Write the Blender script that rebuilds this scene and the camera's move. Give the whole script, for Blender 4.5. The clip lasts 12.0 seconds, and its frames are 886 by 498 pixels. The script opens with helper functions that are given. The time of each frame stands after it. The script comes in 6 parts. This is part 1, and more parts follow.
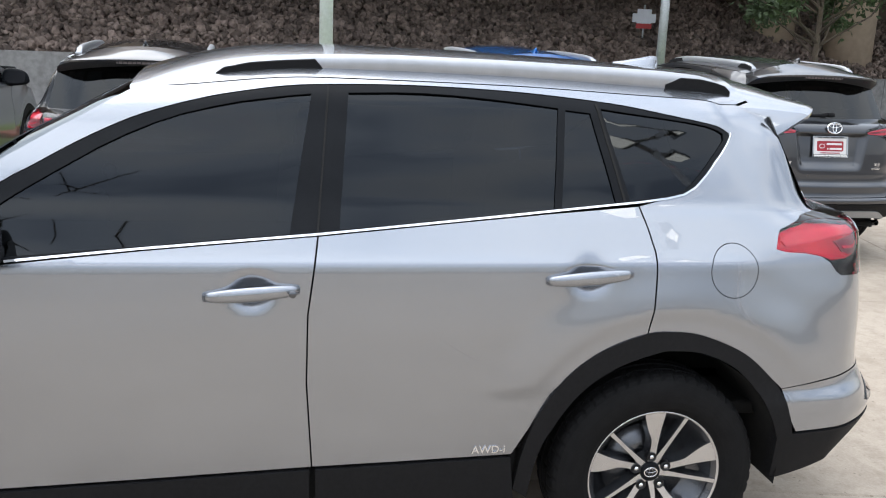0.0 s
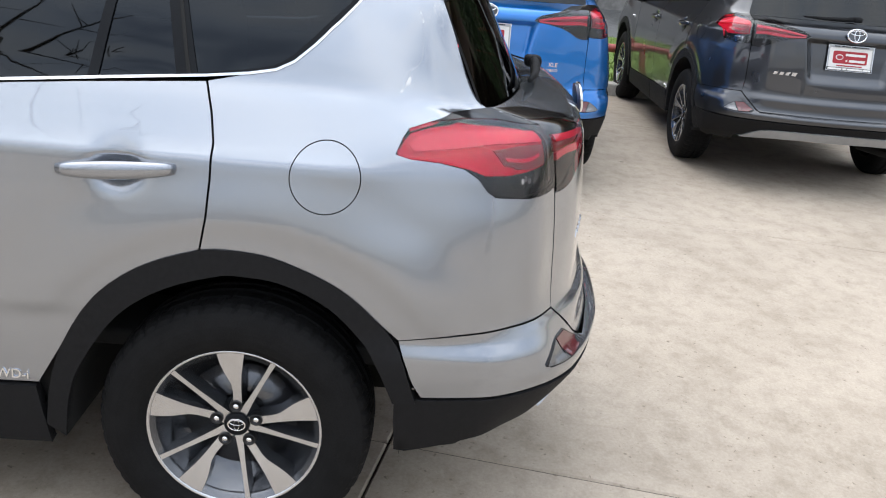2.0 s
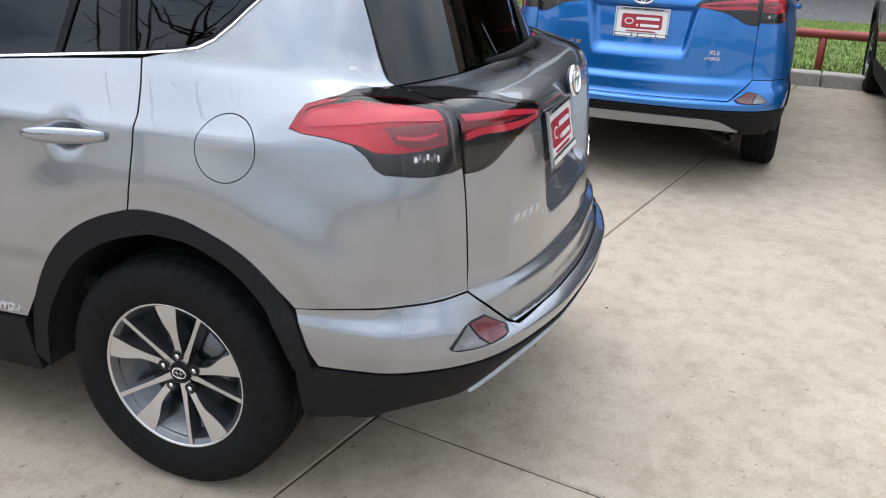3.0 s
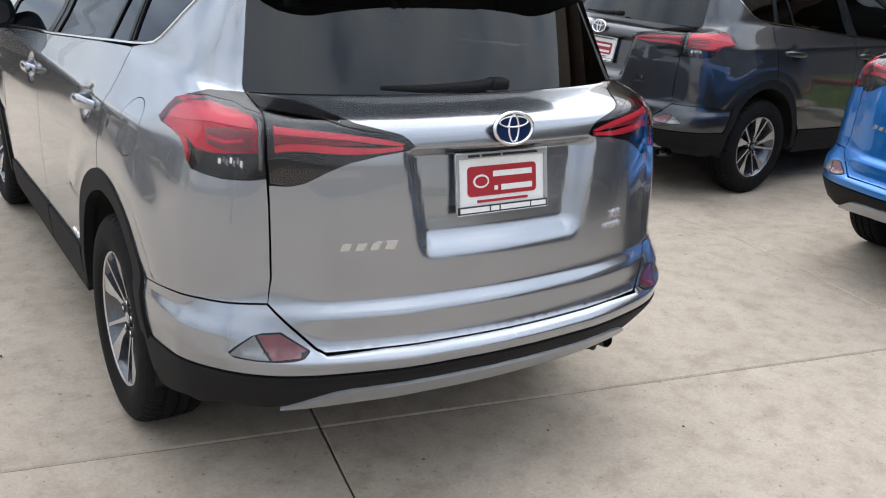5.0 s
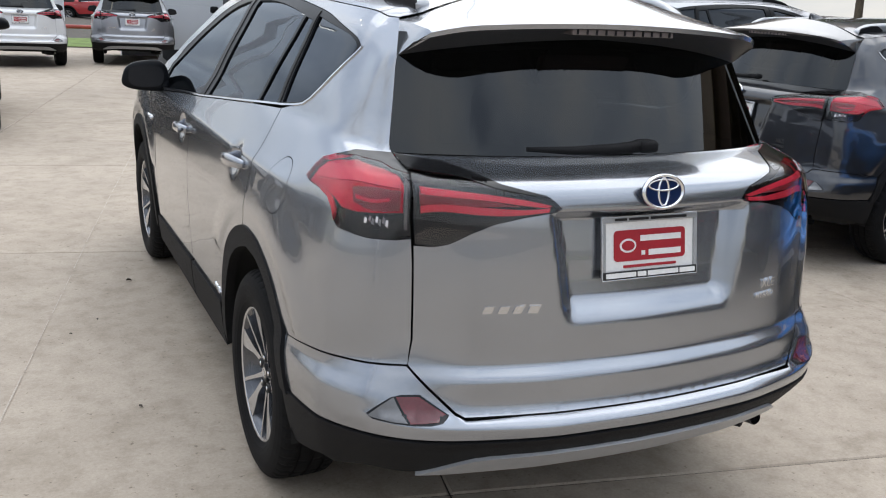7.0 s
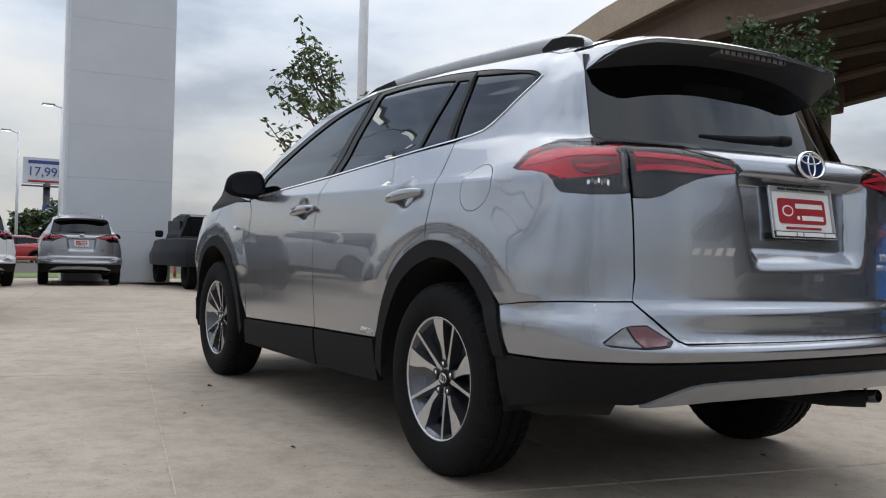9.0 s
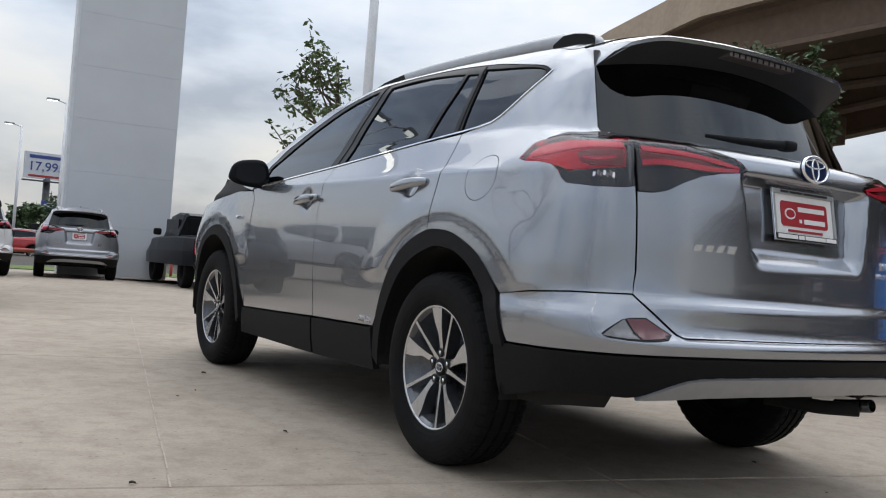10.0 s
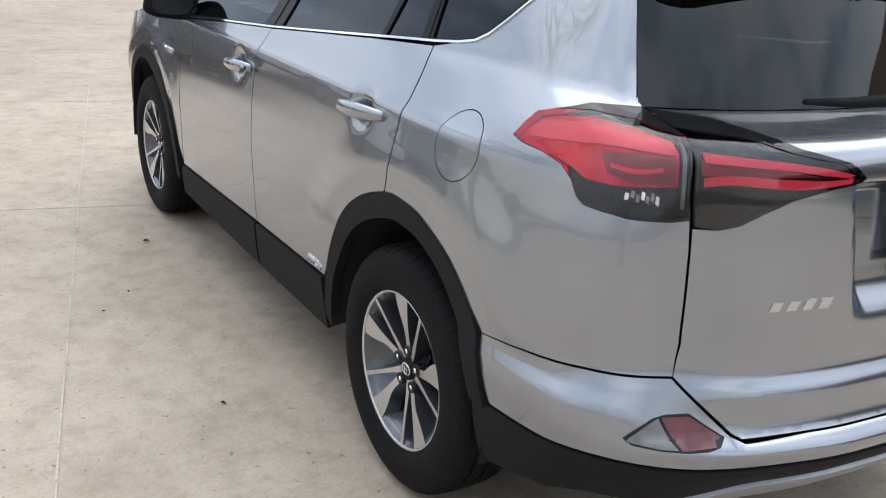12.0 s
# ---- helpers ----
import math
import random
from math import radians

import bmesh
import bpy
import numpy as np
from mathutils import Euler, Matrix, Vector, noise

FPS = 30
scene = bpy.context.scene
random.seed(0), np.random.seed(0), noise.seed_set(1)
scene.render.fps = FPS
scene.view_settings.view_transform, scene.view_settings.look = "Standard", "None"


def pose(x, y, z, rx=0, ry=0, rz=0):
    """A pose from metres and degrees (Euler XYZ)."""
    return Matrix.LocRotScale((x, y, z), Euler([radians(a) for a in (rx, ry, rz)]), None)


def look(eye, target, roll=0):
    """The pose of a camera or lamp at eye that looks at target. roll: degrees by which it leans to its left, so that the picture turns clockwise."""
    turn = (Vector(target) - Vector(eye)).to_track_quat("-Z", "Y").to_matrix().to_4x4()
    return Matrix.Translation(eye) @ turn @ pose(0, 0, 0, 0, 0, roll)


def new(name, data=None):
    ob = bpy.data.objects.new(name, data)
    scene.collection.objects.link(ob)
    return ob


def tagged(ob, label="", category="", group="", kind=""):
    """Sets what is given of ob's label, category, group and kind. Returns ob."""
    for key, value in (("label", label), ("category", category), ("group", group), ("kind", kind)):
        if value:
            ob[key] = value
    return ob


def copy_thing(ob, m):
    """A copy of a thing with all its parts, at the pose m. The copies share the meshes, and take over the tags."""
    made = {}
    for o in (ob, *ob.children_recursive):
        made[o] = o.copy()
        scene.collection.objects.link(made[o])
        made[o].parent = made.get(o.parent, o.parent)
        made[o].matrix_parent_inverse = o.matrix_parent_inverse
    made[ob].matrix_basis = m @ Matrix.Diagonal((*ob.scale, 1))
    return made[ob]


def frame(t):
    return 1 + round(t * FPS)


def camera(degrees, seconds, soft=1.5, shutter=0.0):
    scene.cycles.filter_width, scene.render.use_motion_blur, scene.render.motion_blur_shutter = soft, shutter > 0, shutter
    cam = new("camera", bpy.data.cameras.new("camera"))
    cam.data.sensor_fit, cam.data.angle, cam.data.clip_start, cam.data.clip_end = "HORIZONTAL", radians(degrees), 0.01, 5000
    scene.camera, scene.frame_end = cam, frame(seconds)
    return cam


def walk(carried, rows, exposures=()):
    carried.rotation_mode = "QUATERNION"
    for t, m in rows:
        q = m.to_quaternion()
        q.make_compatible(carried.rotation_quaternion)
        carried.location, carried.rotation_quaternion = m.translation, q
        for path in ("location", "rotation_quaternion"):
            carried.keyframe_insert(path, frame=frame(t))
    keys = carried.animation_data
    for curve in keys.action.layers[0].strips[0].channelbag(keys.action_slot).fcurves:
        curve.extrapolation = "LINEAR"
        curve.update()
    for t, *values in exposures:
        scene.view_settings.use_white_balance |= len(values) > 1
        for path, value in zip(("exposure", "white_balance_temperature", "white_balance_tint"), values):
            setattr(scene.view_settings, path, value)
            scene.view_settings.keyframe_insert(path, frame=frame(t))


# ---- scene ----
cam = camera(52.5, 12.0, 1.1)
PATH = [
    (0, (-3.409, 1.186, 1.715), (-1.491, 0.844, 1.262), 2.4),
    (0.5, (-3.228, 0.818, 1.705), (-1.313, 0.468, 1.247), 2.1),
    (1, (-3.134, 0.343, 1.672), (-1.218, 0.108, 1.146), 2.5),
    (1.5, (-2.992, -0.054, 1.629), (-1.104, -0.182, 0.98), 3.5),
    (2, (-2.886, -0.452, 1.627), (-1.006, -0.492, 0.945), 5.2),
    (2.5, (-2.844, -0.93, 1.618), (-0.987, -0.699, 0.913), 3.8),
    (2.7, (-2.812, -1.129, 1.643), (-0.985, -0.752, 0.923), 2.9),
    (4.3, (-2.015, -2.57, 1.658), (-0.763, -1.163, 0.987), 3.0),
    (4.5, (-1.863, -2.663, 1.627), (-0.676, -1.194, 0.97), 3.3),
    (5, (-1.51, -2.842, 1.631), (-0.457, -1.276, 0.969), 4.1),
    (5.5, (-1.185, -3.084, 1.624), (-0.337, -1.399, 0.959), 4.5),
    (6, (-1.06, -3.123, 1.606), (-0.296, -1.409, 0.915), 5.4),
    (6.5, (-1.214, -2.982, 1.603), (-0.403, -1.291, 0.909), 4.7),
    (7, (-1.55, -2.761, 1.612), (-0.706, -1.032, 1.066), 3.2),
    (7.5, (-1.85, -2.454, 1.439), (-0.981, -0.693, 1.059), 0.7),
    (7.7, (-1.943, -2.431, 1.366), (-1.061, -0.662, 1.057), -0.1),
    (9.3, (-2.605, -2.845, 0.774), (-1.527, -1.16, 0.801), 2.8),
    (9.5, (-2.599, -2.832, 0.755), (-1.53, -1.142, 0.803), 4.1),
    (10, (-2.584, -2.809, 0.746), (-1.541, -1.102, 0.77), 4.4),
    (10.5, (-2.454, -2.692, 0.839), (-1.481, -0.947, 0.749), 3.7),
    (11, (-2.217, -2.403, 1.111), (-1.226, -0.687, 0.838), 3.5),
    (11.5, (-2.034, -2.146, 1.414), (-1.028, -0.498, 0.89), 4.0),
    (12, (-1.971, -1.941, 1.537), (-0.971, -0.35, 0.849), 4.1),
]
walk(cam, [(t, look(eye, target, roll)) for t, eye, target, roll in PATH],
     [(0, 0.66), (2.2, 0.70), (4.0, 0.52), (6.5, 0.40), (7.5, 0.06), (9.3, -0.20), (10.5, -0.10), (11.5, 0.46), (12.0, 0.46)])

# ---- world, sun ----
SUN_EL, SUN_AZ = radians(58), radians(38)
world = bpy.data.worlds.new("overcast_sky")
scene.world = world
world.use_nodes = True
wn, wl = world.node_tree.nodes, world.node_tree.links
wn.clear()
w_out = wn.new("ShaderNodeOutputWorld")
w_bg = wn.new("ShaderNodeBackground")
w_sky = wn.new("ShaderNodeTexSky")
w_sky.sky_type, w_sky.sun_disc = "NISHITA", False
w_sky.sun_elevation, w_sky.sun_rotation = SUN_EL, SUN_AZ
w_sky.dust_density, w_sky.air_density = 3.0, 1.2
w_tc = wn.new("ShaderNodeTexCoord")
w_map = wn.new("ShaderNodeMapping")
w_map.inputs["Scale"].default_value = (1.0, 1.0, 2.6)
w_noise = wn.new("ShaderNodeTexNoise")
w_noise.inputs["Scale"].default_value, w_noise.inputs["Detail"].default_value = 3.1, 7.0
w_noise.inputs["Roughness"].default_value = 0.52
w_ramp = wn.new("ShaderNodeValToRGB")
el = w_ramp.color_ramp.elements
el[0].position, el[0].color = 0.36, (4.9, 5.6, 6.9, 1)
el[1].position, el[1].color = 0.63, (10.0, 10.3, 10.7, 1)
mid = w_ramp.color_ramp.elements.new(0.48)
mid.color = (7.8, 8.6, 9.8, 1)
w_sep = wn.new("ShaderNodeSeparateXYZ")
w_up = wn.new("ShaderNodeMapRange")
w_up.inputs["From Min"].default_value, w_up.inputs["From Max"].default_value = 0.05, 0.9
w_up.inputs["To Min"].default_value, w_up.inputs["To Max"].default_value = 0.76, 1.52
w_dim = wn.new("ShaderNodeMixRGB")
w_dim.blend_type, w_dim.inputs[0].default_value = "MULTIPLY", 1.0
w_mix = wn.new("ShaderNodeMixRGB")
w_mix.inputs[0].default_value = 0.86
w_bg.inputs["Strength"].default_value = 0.117
wl.new(w_tc.outputs["Generated"], w_map.inputs["Vector"])
wl.new(w_map.outputs["Vector"], w_noise.inputs["Vector"])
wl.new(w_noise.outputs["Fac"], w_ramp.inputs["Fac"])
wl.new(w_sky.outputs["Color"], w_mix.inputs[1])
wl.new(w_tc.outputs["Generated"], w_sep.inputs[0])
wl.new(w_sep.outputs["Z"], w_up.inputs["Value"])
wl.new(w_ramp.outputs["Color"], w_dim.inputs[1]), wl.new(w_up.outputs["Result"], w_dim.inputs[2])
# the overcast is brighter on the sun's side
w_dot = wn.new("ShaderNodeVectorMath")
w_dot.operation = "DOT_PRODUCT"
w_dot.inputs[1].default_value = (math.sin(SUN_AZ) * math.cos(SUN_EL), math.cos(SUN_AZ) * math.cos(SUN_EL), math.sin(SUN_EL))
w_side = wn.new("ShaderNodeMapRange")
w_side.inputs["From Min"].default_value, w_side.inputs["From Max"].default_value = -0.4, 1.0
w_side.inputs["To Min"].default_value, w_side.inputs["To Max"].default_value = 0.74, 1.10
w_glow = wn.new("ShaderNodeMixRGB")
w_glow.blend_type, w_glow.inputs[0].default_value = "MULTIPLY", 1.0
wl.new(w_tc.outputs["Generated"], w_dot.inputs[0]), wl.new(w_dot.outputs["Value"], w_side.inputs["Value"])
wl.new(w_dim.outputs["Color"], w_glow.inputs[1]), wl.new(w_side.outputs["Result"], w_glow.inputs[2])
w_haze = wn.new("ShaderNodeValToRGB")
w_haze.color_ramp.elements[0].position, w_haze.color_ramp.elements[0].color = 0.02, (1.04, 0.97, 0.86, 1)
w_haze.color_ramp.elements[1].position, w_haze.color_ramp.elements[1].color = 0.22, (1.0, 1.0, 1.0, 1)
w_warm = wn.new("ShaderNodeMixRGB")
w_warm.blend_type, w_warm.inputs[0].default_value = "MULTIPLY", 1.0
wl.new(w_sep.outputs["Z"], w_haze.inputs["Fac"])
wl.new(w_glow.outputs["Color"], w_warm.inputs[1]), wl.new(w_haze.outputs["Color"], w_warm.inputs[2])
wl.new(w_warm.outputs["Color"], w_mix.inputs[2])
wl.new(w_mix.outputs["Color"], w_bg.inputs["Color"])
wl.new(w_bg.outputs["Background"], w_out.inputs["Surface"])

sun = new("sun", bpy.data.lights.new("sun", "SUN"))
sun.data.energy, sun.data.angle, sun.data.color = 1.15, radians(80), (1.0, 0.95, 0.87)
sun_dir = Vector((math.sin(SUN_AZ) * math.cos(SUN_EL), math.cos(SUN_AZ) * math.cos(SUN_EL), math.sin(SUN_EL)))
sun.rotation_euler = sun_dir.to_track_quat("Z", "Y").to_euler()


# ---- materials ----
def mat(name):
    m = bpy.data.materials.new(name)
    m.use_nodes = True
    return m, m.node_tree.nodes, m.node_tree.links, m.node_tree.nodes["Principled BSDF"]


def plain(name, color, rough=0.5, metal=0.0, bump=0.0, scale=60.0, vary=0.12, coat=0.0, spec=0.5):
    """A surface with mottling at two sizes and an optional fine relief."""
    m, n, l, b = mat(name)
    b.inputs["Roughness"].default_value, b.inputs["Metallic"].default_value = rough, metal
    b.inputs["Coat Weight"].default_value, b.inputs["Coat Roughness"].default_value = coat, 0.03
    b.inputs["Specular IOR Level"].default_value = spec
    tc = n.new("ShaderNodeTexCoord")
    big, small = n.new("ShaderNodeTexNoise"), n.new("ShaderNodeTexNoise")
    big.inputs["Scale"].default_value, small.inputs["Scale"].default_value = scale * 0.08, scale
    big.inputs["Detail"].default_value = small.inputs["Detail"].default_value = 4
    add = n.new("ShaderNodeMath")
    ramp = n.new("ShaderNodeValToRGB")
    e = ramp.color_ramp.elements
    e[0].position, e[1].position = 0.7, 1.3
    e[0].color = (*[c * (1 - vary) for c in color], 1)
    e[1].color = (*[min(1, c * (1 + vary)) for c in color], 1)
    e[1].position = 1.0
    half = n.new("ShaderNodeMath")
    half.operation, half.inputs[1].default_value = "MULTIPLY", 0.85
    l.new(tc.outputs["Object"], big.inputs["Vector"]), l.new(tc.outputs["Object"], small.inputs["Vector"])
    l.new(big.outputs["Fac"], add.inputs[0]), l.new(small.outputs["Fac"], add.inputs[1])
    l.new(add.outputs[0], half.inputs[0]), l.new(half.outputs[0], ramp.inputs["Fac"])
    l.new(ramp.outputs["Color"], b.inputs["Base Color"])
    if bump:
        bp = n.new("ShaderNodeBump")
        bp.inputs["Strength"].default_value, bp.inputs["Distance"].default_value = bump, 0.01
        l.new(small.outputs["Fac"], bp.inputs["Height"]), l.new(bp.outputs["Normal"], b.inputs["Normal"])
    return m


def paint(name, color, metal=0.75, rough=0.30):
    """Metallic car paint under a clear coat, with a little road dust."""
    m, n, l, b = mat(name)
    b.inputs["Metallic"].default_value = metal
    b.inputs["Coat Weight"].default_value, b.inputs["Coat Roughness"].default_value = 1.0, 0.012
    b.inputs["Coat IOR"].default_value = 1.6
    tc, dust = n.new("ShaderNodeTexCoord"), n.new("ShaderNodeTexNoise")
    dust.inputs["Scale"].default_value, dust.inputs["Detail"].default_value = 3.0, 6.0
    ramp = n.new("ShaderNodeValToRGB")
    ramp.color_ramp.elements[0].color = (*[c * 0.98 for c in color], 1)
    ramp.color_ramp.elements[1].color = (*[min(1, c * 1.02) for c in color], 1)
    rr = n.new("ShaderNodeMapRange")
    rr.inputs["To Min"].default_value, rr.inputs["To Max"].default_value = rough - 0.04, rough + 0.07
    l.new(tc.outputs["Object"], dust.inputs["Vector"])
    l.new(dust.outputs["Fac"], ramp.inputs["Fac"]), l.new(ramp.outputs["Color"], b.inputs["Base Color"])
    l.new(dust.outputs["Fac"], rr.inputs["Value"]), l.new(rr.outputs["Result"], b.inputs["Roughness"])
    return m


def clear(name, tint, gloss=1.5, rough=0.02, sheen=(0.62, 0.72, 0.84)):
    """Thin tinted glass or lens: lets tinted light through and reflects by Fresnel."""
    m, n, l, b = mat(name)
    out = n["Material Output"]
    n.remove(b)
    tr, gl, mx, fr = (n.new("ShaderNode" + k) for k in ("BsdfTransparent", "BsdfGlossy", "MixShader", "Fresnel"))
    tr.inputs["Color"].default_value = (*tint, 1)
    gl.inputs["Roughness"].default_value, fr.inputs["IOR"].default_value = rough, gloss
    gl.inputs["Color"].default_value = (*sheen, 1)
    l.new(fr.outputs[0], mx.inputs[0]), l.new(tr.outputs[0], mx.inputs[1]), l.new(gl.outputs[0], mx.inputs[2])
    l.new(mx.outputs[0], out.inputs["Surface"])
    return m


def lit(name, color, strength):
    m, n, l, b = mat(name)
    b.inputs["Base Color"].default_value = (*color, 1)
    b.inputs["Emission Color"].default_value, b.inputs["Emission Strength"].default_value = (*color, 1), strength
    return m


SILVER = paint("silver_metallic_paint", (0.315, 0.334, 0.370), 0.88, 0.23)
GREY = paint("dark_grey_metallic_paint", (0.035, 0.038, 0.046), 0.6, 0.28)
BLUE = paint("bright_blue_metallic_paint", (0.004, 0.16, 0.52), 0.65, 0.28)
FARSILVER = paint("pale_silver_metallic_paint", (0.33, 0.34, 0.37), 0.85, 0.38)
WHITEPAINT = paint("pearl_white_paint", (0.72, 0.73, 0.75), 0.1, 0.3)
BLACKPAINT = paint("black_paint", (0.008, 0.008, 0.010), 0.2, 0.25)
REDPAINT = paint("red_paint", (0.45, 0.02, 0.025), 0.2, 0.3)
CLAD = plain("textured_black_plastic", (0.010, 0.010, 0.011), 0.65, 0, 0.25, 900, 0.15, 0, 0.16)
SHELL = plain("matt_black_inner_body", (0.008, 0.008, 0.008), 0.9, 0, 0, 30)
GLOSSBLACK = plain("gloss_black_trim", (0.008, 0.009, 0.011), 0.30, 0, 0, 200, 0.1, 0, 0.11)
RUBBER = plain("tyre_rubber", (0.008, 0.008, 0.0085), 0.75, 0, 0.1, 260, 0.2, 0, 0.13)
CHROME = plain("chrome", (0.85, 0.86, 0.88), 0.08, 1.0, 0, 80, 0.03)
SATIN = plain("satin_silver_plastic", (0.42, 0.43, 0.45), 0.36, 0.6, 0, 300, 0.05)
MACHINED = plain("machined_alloy", (0.62, 0.62, 0.63), 0.27, 0.9, 0, 400, 0.05)
GUNMETAL = plain("dark_wheel_enamel", (0.105, 0.110, 0.122), 0.26, 0.75, 0, 100, 0.1, 0.6)
GLASS = clear("privacy_glass", (0.014, 0.018, 0.022), 1.42, 0.02, (0.84, 0.91, 1.0))
GLASS_F = clear("tinted_front_glass", (0.07, 0.08, 0.085), 1.42, 0.02, (0.84, 0.91, 1.0))
GLASS_R = clear("rear_privacy_glass", (0.030, 0.034, 0.036), 1.52, 0.02, (0.92, 0.95, 0.97))
LENS = clear("clear_lamp_lens", (0.97, 0.94, 0.94), 1.58, 0.015, (0.96, 0.97, 1.0))
BRAKEL = plain("smoky_brake_lens", (0.17, 0.145, 0.145), 0.3, 0.2, 0, 60, 0.1, 0.3)
LAMPTOP = plain("gloss_black_lamp_top", (0.012, 0.012, 0.013), 0.10, 0, 0, 80, 0.1, 0.0, 0.5)
REDLENS = plain("red_lamp_plastic", (0.80, 0.022, 0.055), 0.22, 0, 0, 60, 0.15, 0.0, 0.2)
REDGUIDE = plain("red_light_guide", (0.98, 0.075, 0.125), 0.25, 0, 0, 60, 0.08, 0.0, 0.25)
REFLRED = plain("smoked_red_reflector", (0.095, 0.010, 0.015), 0.2, 0, 0.1, 420, 0.12, 0.8)
REFLCLEAR = plain("ribbed_clear_reflector", (0.15, 0.15, 0.155), 0.22, 0.6, 0.2, 420, 0.15, 0.8)
REDDARK = plain("dark_red_reflector", (0.34, 0.022, 0.036), 0.3, 0, 0.5, 350, 0.2, 0.3)
RIMDARK = plain("black_wheel_recess", (0.010, 0.010, 0.011), 0.4, 0, 0, 100, 0.1)
UNDER = plain("dark_grey_plastic", (0.045, 0.046, 0.050), 0.45, 0, 0.1, 300, 0.1, 0, 0.4)
SMOKE = plain("smoked_lamp_housing", (0.016, 0.017, 0.020), 0.25, 0.1, 0, 60, 0.05, 0.0, 0.3)
REFLECT = plain("lamp_reflector_chrome", (0.34, 0.34, 0.36), 0.22, 1.0, 0.4, 240, 0.1)
WHITEPL = plain("white_plastic_plate", (0.78, 0.78, 0.77), 0.35, 0, 0, 100, 0.04)
REDPR = plain("red_print", (0.36, 0.018, 0.03), 0.35, 0, 0, 100, 0.06)
BLACKPR = plain("black_print", (0.015, 0.015, 0.016), 0.3, 0, 0, 100, 0.06)
EMBLUE = plain("blue_enamel", (0.002, 0.013, 0.06), 0.3, 0, 0, 80, 0.1, 0.3, 0.3)
SEATM = plain("dark_seat_cloth", (0.035, 0.034, 0.033), 0.9, 0, 0.3, 300, 0.2)


# ---- mesh helpers ----
def part(name, bm, material, parent=None, label="", smooth=True, mats=()):
    """Links a bmesh as one mesh object under a thing or a part."""
    me = bpy.data.meshes.new(name)
    bm.to_mesh(me)
    bm.free()
    for m in (material, *mats):
        me.materials.append(m)
    if smooth:
        me.shade_smooth()
    ob = new(name, me)
    ob.parent = parent
    return tagged(ob, label)


def raw(name, verts, faces, material, parent=None, label="", smooth=True, normals=None, mats=(), idx=None):
    me = bpy.data.meshes.new(name)
    me.from_pydata([tuple(v) for v in verts], [], [tuple(f) for f in faces])
    for m in (material, *mats):
        me.materials.append(m)
    if idx is not None:
        me.polygons.foreach_set("material_index", idx)
    if smooth:
        me.shade_smooth()
    if normals is not None:
        me.normals_split_custom_set_from_vertices([tuple(v) for v in normals])
    ob = new(name, me)
    ob.parent = parent
    return tagged(ob, label)


def box(bm, x0, y0, z0, x1, y1, z1, bevel=0.0, m=None, seg=2):
    """Adds a bevelled block to a bmesh."""
    r = bmesh.ops.create_cube(bm, size=1.0)
    vs = r["verts"]
    bmesh.ops.scale(bm, vec=(x1 - x0, y1 - y0, z1 - z0), verts=vs)
    bmesh.ops.translate(bm, vec=((x0 + x1) / 2, (y0 + y1) / 2, (z0 + z1) / 2), verts=vs)
    if bevel:
        es = list({e for v in vs for e in v.link_edges})
        r = bmesh.ops.bevel(bm, geom=es, offset=bevel, segments=seg, profile=0.5, affect="EDGES")
        vs = list({v for f in r["faces"] for v in f.verts} | {v for v in vs if v.is_valid})
    if m is not None:
        bmesh.ops.transform(bm, matrix=m, verts=vs)
    return vs


def boxed(*boxes, m=None):
    bm = bmesh.new()
    for b in boxes:
        box(bm, *b, m=m)
    return bm


def lathe(profile, seg=48, axis="X", close=False):
    """Turns (radius, along) pairs round an axis through the origin."""
    bm = bmesh.new()
    rings = []
    for r, a in profile:
        ring = []
        for k in range(seg):
            c, s = math.cos(2 * math.pi * k / seg), math.sin(2 * math.pi * k / seg)
            p = {"X": (a, r * c, r * s), "Y": (r * c, a, r * s), "Z": (r * c, r * s, a)}[axis]
            ring.append(bm.verts.new(p))
        rings.append(ring)
    for i in range(len(rings) - 1):
        for k in range(seg):
            bm.faces.new((rings[i][k], rings[i][(k + 1) % seg], rings[i + 1][(k + 1) % seg], rings[i + 1][k]))
    if close:
        bm.faces.new(rings[0][::-1]), bm.faces.new(rings[-1])
    bmesh.ops.recalc_face_normals(bm, faces=bm.faces)
    return bm


def tube(points, radius, seg=10, bm=None, flat=1.0):
    """A round bar along points; radius a number or a list. flat squashes it vertically."""
    bm = bm or bmesh.new()
    pts = [Vector(p) for p in points]
    rad = radius if isinstance(radius, (list, tuple)) else [radius] * len(pts)
    rings = []
    for i, p in enumerate(pts):
        d = (pts[min(i + 1, len(pts) - 1)] - pts[max(i - 1, 0)]).normalized()
        side = d.cross(Vector((0, 0, 1)))
        side = side.normalized() if side.length > 0.05 else Vector((1, 0, 0))
        up = side.cross(d).normalized()
        rings.append([bm.verts.new(p + rad[i] * (math.cos(a) * side + flat * math.sin(a) * up))
                      for a in (2 * math.pi * k / seg for k in range(seg))])
    for a, b in zip(rings, rings[1:]):
        for k in range(seg):
            bm.faces.new((a[k], a[(k + 1) % seg], b[(k + 1) % seg], b[k]))
    bm.faces.new(rings[0][::-1]), bm.faces.new(rings[-1])
    bmesh.ops.recalc_face_normals(bm, faces=bm.faces)
    return bm


